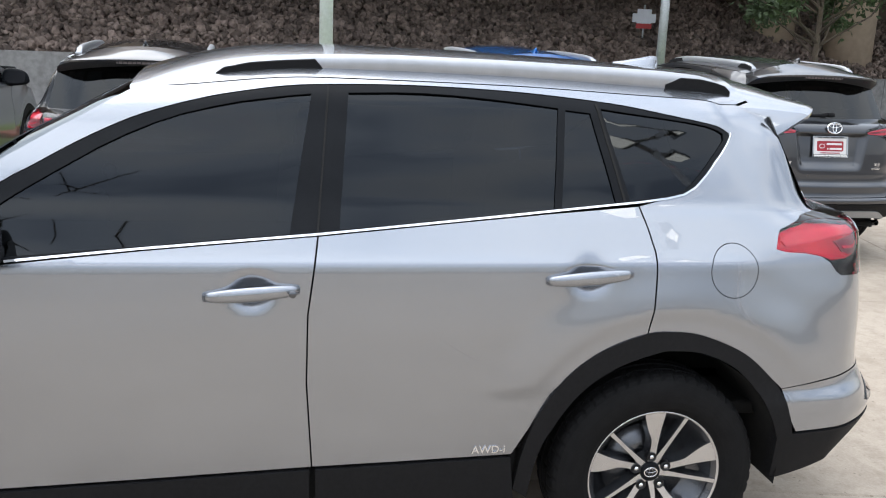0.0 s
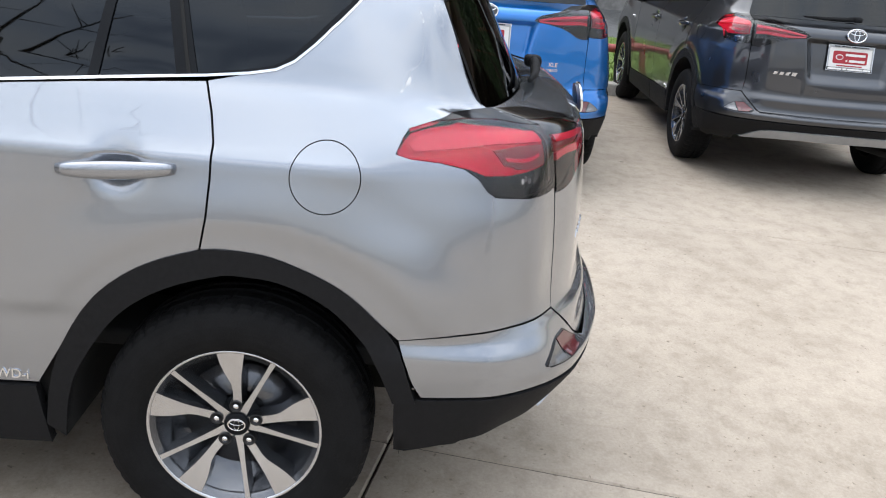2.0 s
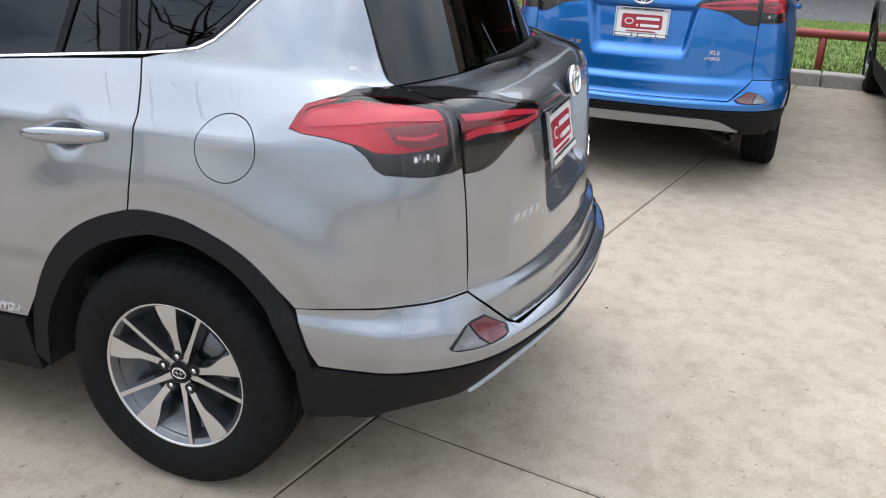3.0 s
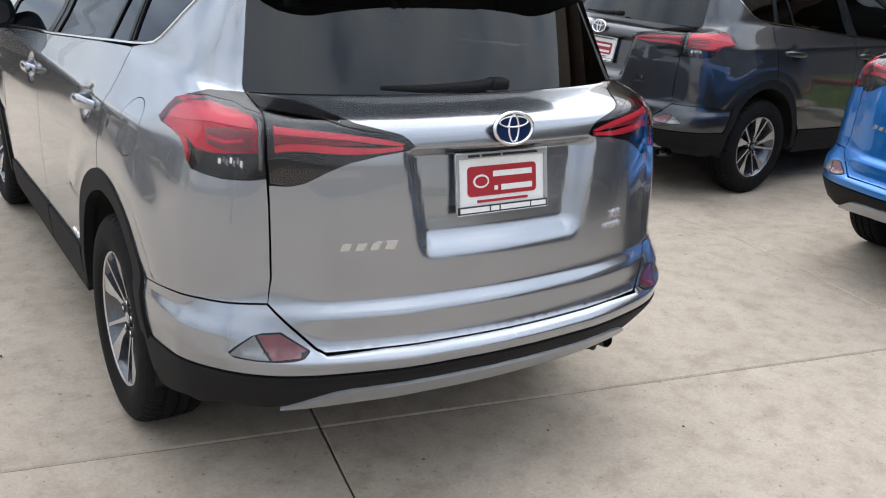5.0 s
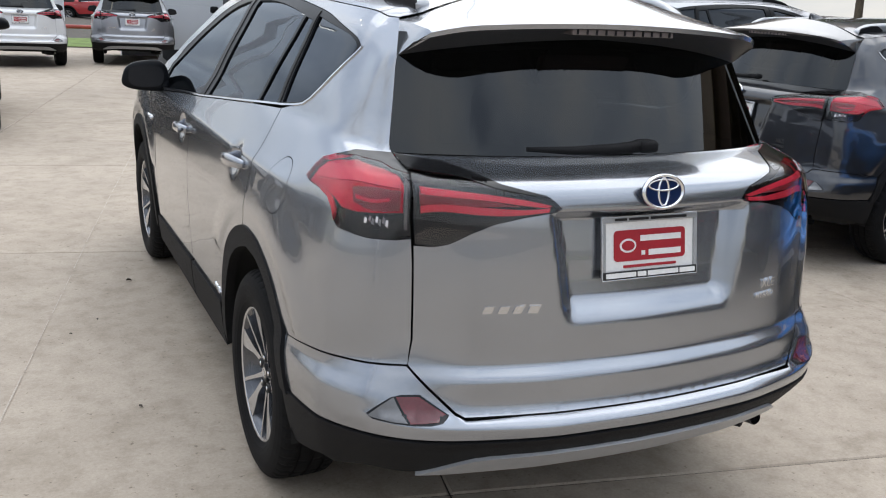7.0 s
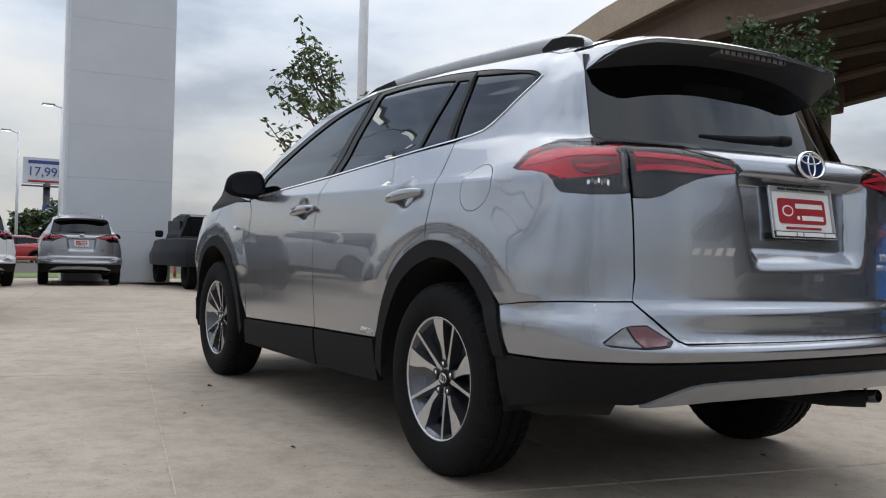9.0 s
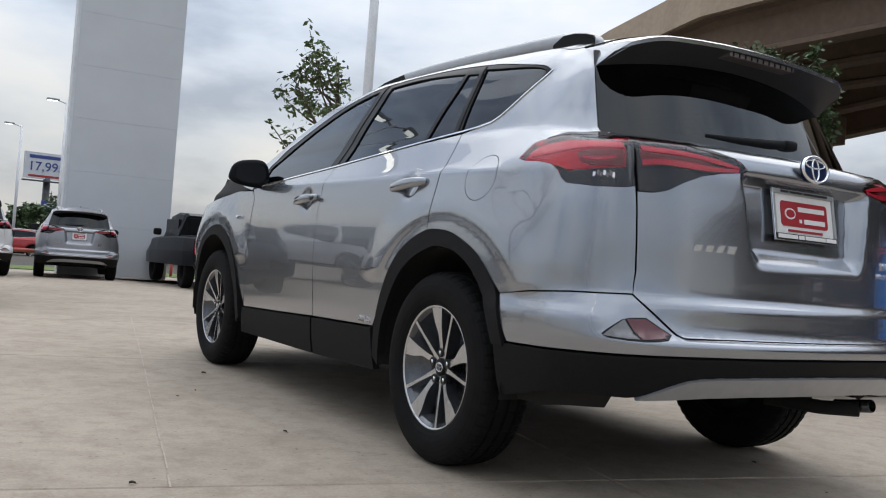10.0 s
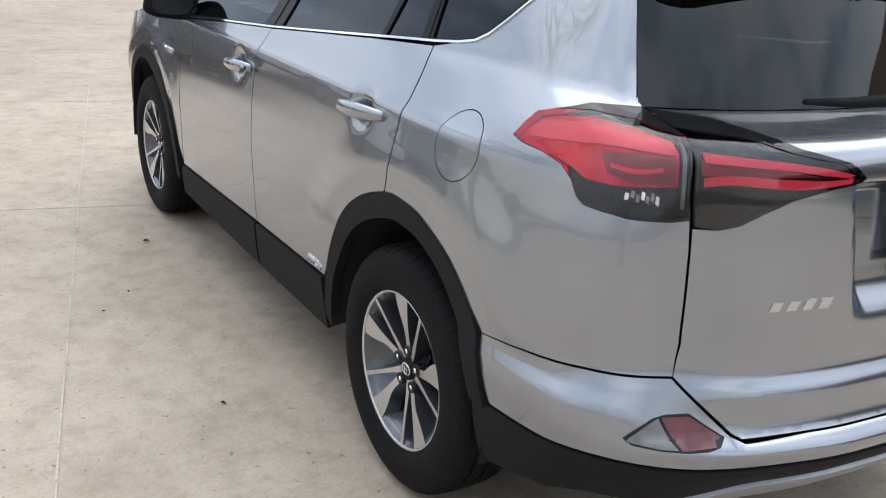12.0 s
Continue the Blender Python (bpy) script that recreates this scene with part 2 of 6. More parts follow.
def flat_shape(pts, depth, bm=None, m=None, bevel=0.0):
    """A prism: the polygon pts in x and z, its face at y = 0 towards -y, depth deep."""
    bm = bm or bmesh.new()
    a = [bm.verts.new((x, 0, z)) for x, z in pts]
    b = [bm.verts.new((x, depth, z)) for x, z in pts]
    fs = [bm.faces.new(a), bm.faces.new(b[::-1])]
    for k in range(len(pts)):
        j = (k + 1) % len(pts)
        fs.append(bm.faces.new((a[k], b[k], b[j], a[j])))
    bmesh.ops.recalc_face_normals(bm, faces=fs)
    vs = a + b
    if bevel:
        es = [e for e in bm.edges if e.verts[0] in a and e.verts[1] in a]
        bmesh.ops.bevel(bm, geom=es, offset=bevel, segments=2, affect="EDGES")
        vs = list(bm.verts)
    if m is not None:
        bmesh.ops.transform(bm, matrix=m, verts=[v for v in vs if v.is_valid])
    return bm


def word(text, size, depth, m):
    """Letters of the built-in font as a bmesh."""
    cu = bpy.data.curves.new("letters", "FONT")
    cu.body, cu.size, cu.extrude = text, size, depth
    cu.align_x, cu.align_y = "CENTER", "CENTER"
    ob = bpy.data.objects.new("letters", cu)
    me = bpy.data.meshes.new_from_object(ob)
    bm = bmesh.new()
    bm.from_mesh(me)
    bpy.data.objects.remove(ob), bpy.data.meshes.remove(me), bpy.data.curves.remove(cu)
    bmesh.ops.transform(bm, matrix=m, verts=bm.verts)
    return bm


def thing(name, m, label, category, group="", kind=""):
    ob = new(name)
    ob.empty_display_size = 0.2
    ob.matrix_world = m
    return tagged(ob, label, category, group, kind)


# ---- the master surface of the car body: u runs round from the tail's middle to the nose, v up ----
def cubic(xk, yk, xq):
    """Monotone cubic through knots; yk is (n, m), xq is (q,)."""
    xk, yk = np.asarray(xk, float), np.asarray(yk, float)
    h = np.diff(xk)[:, None]
    d = np.diff(yk, axis=0) / h
    t = np.zeros_like(yk)
    a, b = d[:-1], d[1:]
    w1, w2 = 2 * h[1:] + h[:-1], h[1:] + 2 * h[:-1]
    good = a * b > 0
    t[1:-1] = np.where(good, (w1 + w2) / np.where(good, w1 / np.where(good, a, 1) + w2 / np.where(good, b, 1), 1), 0)
    t[0], t[-1] = d[0], d[-1]
    i = np.clip(np.searchsorted(xk, xq) - 1, 0, len(xk) - 2)
    s = ((xq - xk[i]) / (xk[i + 1] - xk[i]))[:, None]
    hh = h[i]
    return ((1 + 2 * s) * (1 - s) ** 2 * yk[i] + s * (1 - s) ** 2 * hh * t[i]
            + s * s * (3 - 2 * s) * yk[i + 1] + s * s * (s - 1) * hh * t[i + 1])


ROWS = [.20, .35, .45, .50, .545, .555, .565, .60, .65, .69, .75, .85, .95, 1.02, 1.058, 1.07, 1.09, 1.13, 1.165, 1.20, 1.235, 1.30, 1.35, 1.45, 1.52, 1.57]
BASE = [.845, .872, .880, .883, .885, .8855, .886, .888, .890, .892, .893, .892, .886, .880, .876, .873, .859, .834, .813, .792, .770, .738, .712, .655, .615, .565]


def curve(text):
    """A row of values from 'v:value' pairs, spread over ROWS."""
    kv = [tuple(float(q) for q in p.split(":")) for p in text.split()]
    return cubic([k for k, _ in kv], [[v] for _, v in kv], np.array(ROWS))[:, 0]


ZREAR = curve("0.2:.2 1.13:1.13 1.165:1.163 1.2:1.185 1.235:1.203 1.3:1.262 1.35:1.322 1.45:1.436 1.52:1.50 1.57:1.542")
V = np.array(ROWS)


def top_drop(y):
    """How far the roof line has dropped at y, fore and aft of its crown."""
    return np.interp(y, [-.45, -.2, .2, .6, 1.0, 1.2, 1.4, 1.6, 1.8, 3], [.05, .038, .02, .006, 0, .006, .022, .045, .06, .06])


def side_col(y, cut):
    lift = np.clip((V - 1.2) / .37, 0, 1)
    return (-(np.array(BASE) - cut), np.full(len(V), y), V + lift * (.022 - top_drop(y)))


def rear_col(xs, ys, zw):
    side = V - np.clip((V - 1.2) / .37, 0, 1) * .028
    return (-curve(xs), curve(ys), side * (1 - zw) + ZREAR * zw)


def build_columns():
    cols = []
    rear0 = ".2:-.70 .35:-.880 .45:-.966 .5:-1.003 .545:-1.016 .555:-1.008 .565:-.976 .6:-.963 .655:-.962 .69:-.932 .75:-.929 .85:-.923 .95:-.917 1.02:-.909 1.06:-.904 1.09:-.898 1.13:-.886 1.165:-.852 1.2:-.778 1.235:-.697 1.3:-.661 1.35:-.628 1.45:-.566 1.57:-.485"
    rear1 = ".2:-.69 .35:-.865 .45:-.950 .5:-.988 .545:-1.001 .555:-.993 .565:-.961 .6:-.947 .655:-.946 .69:-.916 .75:-.913 .85:-.908 .95:-.902 1.02:-.895 1.06:-.89 1.09:-.884 1.13:-.872 1.165:-.836 1.2:-.757 1.235:-.679 1.3:-.643 1.35:-.611 1.45:-.550 1.57:-.472"
    rear2 = ".2:-.67 .35:-.82 .45:-.903 .5:-.942 .545:-.953 .555:-.946 .565:-.917 .6:-.903 .655:-.900 .69:-.874 .75:-.87 .85:-.866 .95:-.859 1.02:-.851 1.06:-.847 1.09:-.841 1.13:-.831 1.165:-.797 1.2:-.709 1.235:-.632 1.3:-.597 1.35:-.566 1.45:-.510 1.57:-.445"
    rear3 = ".2:-.63 .35:-.768 .45:-.848 .5:-.880 .545:-.887 .555:-.880 .565:-.862 .6:-.842 .65:-.822 .69:-.803 .75:-.792 .85:-.785 .95:-.776 1.02:-.768 1.06:-.763 1.09:-.758 1.13:-.75 1.165:-.722 1.2:-.637 1.235:-.568 1.3:-.523 1.35:-.498 1.45:-.452 1.57:-.40"
    cols.append((-1.88, rear_col("0.2:-.28 1.57:-.28", rear1, 1)))
    cols.append((-1.60, rear_col("0.2:0 1.57:0", rear0, 1)))
    cols.append((-1.32, rear_col("0.2:.28 1.57:.275", rear1, 1)))
    cols.append((-1.09, rear_col("0.2:.48 .35:.505 1.165:.51 1.235:.505 1.57:.45", rear2, 1)))
    cols.append((-.93, rear_col("0.2:.62 .35:.655 .5:.668 1.13:.667 1.165:.658 1.235:.652 1.3:.635 1.45:.595 1.57:.515", rear3, 1)))
    cols.append((-.78, rear_col(".2:.72 .35:.755 .5:.787 .565:.793 .6:.790 .625:.784 .675:.769 .69:.768 .85:.763 .95:.757 1.02:.75 1.09:.741 1.13:.73 1.165:.712 1.2:.69 1.235:.676 1.3:.657 1.35:.641 1.45:.603 1.57:.522",
                                ".2:-.58 .35:-.685 .5:-.776 .545:-.784 .555:-.782 .565:-.778 .6:-.772 .625:-.766 .68:-.738 .69:-.736 .85:-.728 .95:-.72 1.02:-.712 1.09:-.70 1.13:-.688 1.165:-.652 1.2:-.578 1.235:-.522 1.3:-.482 1.35:-.459 1.45:-.42 1.57:-.372", 1)))
    cols.append((-.62, rear_col(".2:.79 .35:.835 .5:.870 .565:.877 .6:.876 .625:.868 .665:.850 .75:.848 .85:.838 .95:.825 1.02:.81 1.06:.802 1.09:.792 1.13:.773 1.165:.751 1.2:.727 1.235:.706 1.3:.681 1.35:.661 1.45:.614 1.57:.53",
                                ".2:-.55 .35:-.60 .5:-.625 .6:-.622 .65:-.61 1.09:-.605 1.13:-.598 1.165:-.57 1.2:-.51 1.235:-.462 1.3:-.43 1.45:-.385 1.57:-.34", .8)))
    cols.append((-.40, rear_col(".2:.81 .35:.868 .5:.895 .565:.900 .6:.899 .625:.894 .665:.883 .75:.882 .85:.874 .95:.857 1.02:.843 1.06:.834 1.09:.823 1.13:.80 1.165:.776 1.2:.753 1.235:.733 1.3:.703 1.35:.678 1.45:.626 1.52:.588 1.57:.54",
                                ".2:-.40 1.06:-.40 1.13:-.395 1.235:-.355 1.3:-.335 1.45:-.30 1.57:-.26", .35)))
    cut = np.interp(V, [.2, .6, .85, 1.05, 1.235, 1.45, 1.57], [.0, .0, .006, .012, .024, .012, .012])
    cols.append((-.20, side_col(-.20, cut)))
    cols.append((.10, side_col(.10, np.interp(V, [.2, .9, 1.235, 1.57], [0, 0, .008, .004]))))
    for y in (.5, 1.1, 1.6, 2.1):
        cols.append((y, side_col(y, 0)))
    cols.append((2.66, side_col(2.66, np.interp(V, [.2, .8, 1.1, 1.57], [.0, .0, .015, .05]))))
    cols.append((3.1, side_col(3.1, np.interp(V, [.2, .8, 1.1, 1.57], [.02, .02, .07, .12]))))
    for u, x, y in ((3.35, .80, 3.32), (3.62, .62, 3.49), (3.9, .35, 3.57), (4.25, 0, 3.60)):
        back = np.interp(V, [.2, .35, .5, .7, 1.0, 1.57], [.10, .03, 0, .02, .09, .3])
        cols.append((u, (np.full(len(V), -x) * np.interp(V, [.2, 1.0, 1.57], [1, .95, .8]), y - back, V.copy())))
    return cols


COLS = build_columns()
UK = np.array([c[0] for c in COLS])
GRID = np.array([np.stack(c[1], -1) for c in COLS])  # u, v, xyz


def smooth01(x):
    x = np.clip(x, 0, 1)
    return x * x * (3 - 2 * x)


def dent(u, v, p):
    """How far the panels stand out (+) or in (-) from the master surface."""
    d = np.zeros(len(u))
    for y in (-.02, 2.655):
        r = np.hypot(u - y, (v - .36) * 1.02)
        d += np.where(v < 1.12, (.011 * smooth01((.73 - r) / .17) - .006 * smooth01((.580 - r) / .05)) * smooth01((v - .64) / .05), 0)
    for y, z in ((1.285, .990), (.275, 1.032)):
        r2 = ((u - y) / .054) ** 2 + ((v - z) / .045) ** 2
        d -= .017 * np.exp(-r2 ** 1.5)
    x, z = np.abs(p[:, 0]), p[:, 2]
    wide = np.interp(z, [.80, .83, 1.08], [.27, .275, .315])
    low, side_in, high = smooth01((z - .785) / .075), smooth01((wide - x) / .060 + .35), smooth01((1.098 - z) / .026)
    deep = np.interp(z, [.8, .9, 1.06], [.040, .052, .060])
    d -= np.where(u < -.9, deep * low * side_in * high, 0)
    return d


def body(u, v, off=0.0, bare=False):
    """Points and normals of the body at u, v."""
    u, v = np.atleast_1d(np.asarray(u, float)), np.atleast_1d(np.asarray(v, float))

    def at(uu, vv):
        rows = cubic(UK, GRID.reshape(len(UK), -1), uu).reshape(len(uu), len(ROWS), 3)
        i = np.clip(np.searchsorted(V, vv) - 1, 0, len(V) - 2)
        # cubic along v, with the slopes of each point's own row
        h = np.diff(V)
        d = np.diff(rows, axis=1) / h[None, :, None]
        t = np.empty_like(rows)
        a, b = d[:, :-1], d[:, 1:]
        w1, w2 = (2 * h[1:] + h[:-1])[None, :, None], (h[1:] + 2 * h[:-1])[None, :, None]
        good = a * b > 1e-12
        t[:, 1:-1] = np.where(good, (w1 + w2) / np.where(good, w1 / np.where(good, a, 1) + w2 / np.where(good, b, 1), 1), 0)
        t[:, 0], t[:, -1] = d[:, 0], d[:, -1]
        k = np.arange(len(uu))
        s = ((vv - V[i]) / h[i])[:, None]
        hh = h[i][:, None]
        return ((1 + 2 * s) * (1 - s) ** 2 * rows[k, i] + s * (1 - s) ** 2 * hh * t[k, i]
                + s * s * (3 - 2 * s) * rows[k, i + 1] + s * s * (s - 1) * hh * t[k, i + 1])

    def normal(f, e):
        du = f(u + e, v) - f(u - e, v)
        dv = f(u, np.clip(v + e, .2, 1.57)) - f(u, np.clip(v - e, .2, 1.57))
        n = np.cross(dv, du)
        return n / np.maximum(np.linalg.norm(n, axis=1, keepdims=True), 1e-9)

    p, n0 = at(u, v), normal(at, .012)
    if bare:
        return p + off * n0, n0

    def shaped(uu, vv):
        q = at(uu, vv)
        return q + dent(uu, vv, q)[:, None] * n0
    q = shaped(u, v)
    n = normal(shaped, .004)
    return q + off * n, n


# a dense sampling, to find u, v from a place
_U, _V = np.meshgrid(np.linspace(-1.6, 4.2, 900), np.linspace(.2, 1.57, 420), indexing="ij")
_P = body(_U.ravel(), _V.ravel(), bare=True)[0].reshape(900, 420, 3)


def find(a, b, ia, ib, lo, hi):
    m = (_U[:, 0] >= lo) & (_U[:, 0] <= hi)
    d = (_P[m][:, :, ia] - a) ** 2 + (_P[m][:, :, ib] - b) ** 2
    k = np.unravel_index(np.argmin(d), d.shape)
    u, v = _U[m][k], _V[m][k]
    for _ in range(6):
        e = 1e-3
        p = body([u, u + e, u], [v, v, v + e], bare=True)[0][:, [ia, ib]]
        j = np.stack([(p[1] - p[0]) / e, (p[2] - p[0]) / e], 1)
        try:
            s = np.linalg.solve(j, np.array([a, b]) - p[0])
        except np.linalg.LinAlgError:
            break
        s = np.clip(s, -.02, .02)
        u, v = float(np.clip(u + s[0], lo, hi)), float(np.clip(v + s[1], .2, 1.57))
    return u, v


def F(y, z):
    """u, v on the flank from y and z."""
    return find(y, z, 1, 2, -.72, 4.2)


def R(x, z):
    """u, v on the tail from x and z."""
    return find(-abs(x), z, 0, 2, -1.6, -.60)


def dense(poly, step=.016, closed=True):
    out = []
    n = len(poly)
    for k in range(n if closed else n - 1):
        a, b = np.array(poly[k]), np.array(poly[(k + 1) % n])
        m = max(1, int(np.ceil(np.linalg.norm(b - a) / step)))
        out += [tuple(a + (b - a) * i / m) for i in range(m)]
    return out if closed else out + [tuple(poly[-1])]


def rounded(poly, keep=(), times=2):
    """Cuts corners to smooth an outline; corners numbered in keep stay sharp."""
    pts = [(p, k in keep) for k, p in enumerate(poly)]
    for _ in range(times):
        out = []
        for k, (p, sharp) in enumerate(pts):
            if sharp:
                out.append((p, True))
                continue
            a, b = pts[k - 1][0], pts[(k + 1) % len(pts)][0]
            out.append(((p[0] * .75 + a[0] * .25, p[1] * .75 + a[1] * .25), False))
            out.append(((p[0] * .75 + b[0] * .25, p[1] * .75 + b[1] * .25), False))
        pts = out
    return [p for p, _ in pts]


def inside(poly, x, y):
    px, py = np.array(poly).T
    res = np.zeros(len(x), bool)
    j = len(px) - 1
    for i in range(len(px)):
        c = (py[i] > y) != (py[j] > y)
        xx = (px[j] - px[i]) * (y - py[i]) / (py[j] - py[i] + 1e-15) + px[i]
        res ^= c & (x < xx)
        j = i
    return res


def shrink(poly, d):
    """Moves an outline inwards by d (outwards where d < 0)."""
    p = np.array(poly)
    area = np.sum(p[:, 0] * np.roll(p[:, 1], -1) - np.roll(p[:, 0], -1) * p[:, 1])
    e = np.roll(p, -1, 0) - p
    e /= np.maximum(np.linalg.norm(e, axis=1, keepdims=True), 1e-9)
    n = np.stack([-e[:, 1], e[:, 0]], 1) * np.sign(area)
    b = n + np.roll(n, 1, 0)
    b /= np.maximum(np.linalg.norm(b, axis=1, keepdims=True), 1e-9)
    c = np.clip(np.sum(b * n, 1), .45, 1)[:, None]
    return [tuple(q) for q in p + b / c * d]


from mathutils import geometry


def sheet(poly, holes=(), off=0.0, lip=.012, step=.02, gap=.0010, mirror=False, both=False, bare=False, fine=.016):
    """Verts, faces and normals of a panel: the outline poly in u, v laid on the body, its edge turned in by lip."""
    outer = dense(shrink(dense(poly, fine), gap), fine) if gap else dense(poly, fine)
    if both:
        outer = [(-1.6 if q[0] < -1.59 else q[0], q[1]) for q in outer]
    rings = [outer] + [dense(shrink(dense(h, fine), -gap), fine) if gap else dense(h, fine) for h in holes]
    P = np.concatenate([np.array(r) for r in rings])
    edges, s = [], 0
    for r in rings:
        edges += [(s + k, s + (k + 1) % len(r)) for k in range(len(r))]
        s += len(r)
    lo, hi = P.min(0), P.max(0)
    gu, gv = np.meshgrid(np.arange(lo[0] + step / 2, hi[0], step), np.arange(lo[1] + step / 2, hi[1], step), indexing="ij")
    g = np.stack([gu.ravel(), gv.ravel()], 1)
    ok = inside(rings[0], g[:, 0], g[:, 1])
    for r in rings[1:]:
        ok &= ~inside(r, g[:, 0], g[:, 1])
    g = g[ok]
    if len(g):
        far = np.ones(len(g), bool)
        for k in range(0, len(P), 400):
            d = ((g[:, None, :] - P[None, k:k + 400, :]) ** 2).sum(2).min(1)
            far &= d > (step * .45) ** 2
        g = g[far]
    pts = np.concatenate([P, g]) if len(g) else P
    vs, _, fs, *_ = geometry.delaunay_2d_cdt([Vector(q) for q in pts], edges, [], 0, 1e-6)
    uv = np.array([(q.x, q.y) for q in vs])
    tri = np.array([f for f in fs if len(f) == 3])
    cen = uv[tri].mean(1)
    ok = inside(rings[0], cen[:, 0], cen[:, 1])
    for r in rings[1:]:
        ok &= ~inside(r, cen[:, 0], cen[:, 1])
    tri = tri[ok]
    p, n = body(uv[:, 0], uv[:, 1], off, bare)
    # faces wind so that they look outwards
    cr = np.cross(p[tri[:, 1]] - p[tri[:, 0]], p[tri[:, 2]] - p[tri[:, 0]])
    turn = (cr * n[tri].mean(1)).sum(1) < 0
    tri[turn] = tri[turn][:, ::-1]
    verts, norms, faces = [p], [n], [tri]
    base = len(p)
    if lip:
        e = np.concatenate([tri[:, [0, 1]], tri[:, [1, 2]], tri[:, [2, 0]]])
        key = {}
        for a, b in e:
            key[(a, b)] = key.get((a, b), 0) + 1
        rim = [(a, b) for (a, b) in key if (b, a) not in key]
        for a, b in rim:
            if both and uv[a, 0] < -1.5995 and uv[b, 0] < -1.5995:
                continue
            t = p[b] - p[a]
            o = np.cross(t, n[a])
            o /= max(np.linalg.norm(o), 1e-9)
            verts.append(np.array([p[a], p[b], p[b] - lip * n[b] - .002 * o, p[a] - lip * n[a] - .002 * o]))
            norms.append(np.tile(o, (4, 1)))
            faces.append(np.array([[base, base + 2, base + 1], [base, base + 3, base + 2]]))
            base += 4
    verts, norms, faces = np.concatenate(verts), np.concatenate(norms), np.concatenate(faces)
    flip = np.array([-1, 1, 1])
    if both:
        return (np.concatenate([verts, verts * flip]), np.concatenate([faces, faces[:, ::-1] + len(verts)]), np.concatenate([norms, norms * flip]))
    if mirror:
        return verts * flip, faces[:, ::-1], norms * flip
    return verts, faces, norms


def panel(name, poly, material, parent, label="", **kw):
    v, f, n = sheet(poly, **kw)
    return raw(name, v, f, material, parent, label, normals=n)


def strip(name, line, width, material, parent, mirror=False, label="", height=.004):
    """A moulding along a line in u, v."""
    pts = np.array(dense(line, .02, closed=False))
    d = np.gradient(pts, axis=0)
    d /= np.linalg.norm(d, axis=1, keepdims=True)
    w = np.stack([-d[:, 1], d[:, 0]], 1) * width / 2
    rows = []
    for k, (o, h) in enumerate(((-1, -.006), (-.8, height), (.8, height), (1, -.006))):
        q = pts + o * w
        p, n = body(q[:, 0], np.clip(q[:, 1], .2, 1.57), h, True)
        rows.append(p)
    g = np.stack(rows, 1)
    if mirror:
        g = g * np.array([-1, 1, 1])
    m, k = g.shape[:2]
    faces = [(i * k + j, i * k + j + 1, (i + 1) * k + j + 1, (i + 1) * k + j) for i in range(m - 1) for j in range(k - 1)]
    bm = bmesh.new()
    vs = [bm.verts.new(q) for q in g.reshape(-1, 3)]
    for f in faces:
        bm.faces.new([vs[i] for i in f])
    bmesh.ops.recalc_face_normals(bm, faces=bm.faces)
    return part(name, bm, material, parent, label, smooth=False)


# ---- the car ----
def mix(a, b, t):
    return (a[0] + (b[0] - a[0]) * t, a[1] + (b[1] - a[1]) * t)


def spline(pts, n=5):
    """A smooth line through the points."""
    t = np.r_[0, np.cumsum([math.dist(a, b) for a, b in zip(pts, pts[1:])])]
    q = np.linspace(0, t[-1], (len(pts) - 1) * n + 1)
    k = np.array(pts, float)
    out = []
    for x in q:
        i = int(np.clip(np.searchsorted(t, x) - 1, 0, len(pts) - 2))
        p0, p1, p2, p3 = k[max(i - 1, 0)], k[i], k[i + 1], k[min(i + 2, len(k) - 1)]
        s = (x - t[i]) / (t[i + 1] - t[i])
        m1, m2 = (p2 - p0) / (t[i + 1] - t[max(i - 1, 0)]) * (t[i + 1] - t[i]), (p3 - p1) / (t[min(i + 2, len(t) - 1)] - t[i]) * (t[i + 1] - t[i])
        h = (2 * s ** 3 - 3 * s ** 2 + 1) * p1 + (s ** 3 - 2 * s ** 2 + s) * m1 + (3 * s ** 2 - 2 * s ** 3) * p2 + (s ** 3 - s ** 2) * m2
        out.append((float(h[0]), float(h[1])))
    return out


BELT = [F(y, z) for y, z in ((2.08, 1.066), (1.587, 1.109), (1.095, 1.147), (.697, 1.184), (.093, 1.240))]
DLO_REAR = [F(y, z) for y, z in ((-.005, 1.252), (-.065, 1.264), (-.106, 1.285), (-.151, 1.325), (-.186, 1.363), (-.224, 1.403), (-.25, 1.435))]
DLO_TOP = [F(y, z) for y, z in ((-.254, 1.452), (-.225, 1.470), (-.174, 1.483), (-.076, 1.500), (.021, 1.517), (.116, 1.532), (.306, 1.551), (.583, 1.568), (.854, 1.573), (1.099, 1.567), (1.285, 1.547), (1.45, 1.515), (1.61, 1.468), (1.763, 1.399), (1.909, 1.317), (1.98, 1.276), (2.05, 1.20))]
DLO_TOP = spline(DLO_TOP, 4)
DLO = BELT + DLO_REAR + DLO_TOP

ARCH = [(.478, .335), (.458, .46), (.419, .577), (.337, .707), (.225, .796), (.076, .852), (-.02, .855), (-.11, .840), (-.256, .777), (-.363, .686), (-.41, .625), (-.443, .535), (-.459, .486)]
ARCH_IN = [(.432, .30), (.415, .42), (.384, .511), (.282, .663), (.169, .744), (.029, .792), (-.02, .794), (-.113, .783), (-.23, .729), (-.324, .635), (-.365, .57), (-.388, .52), (-.402, .486)]
FARCH = [(2.66 - (y + .022), z) for y, z in ARCH]
FARCH_IN = [(2.66 - (y + .022), z) for y, z in ARCH_IN]

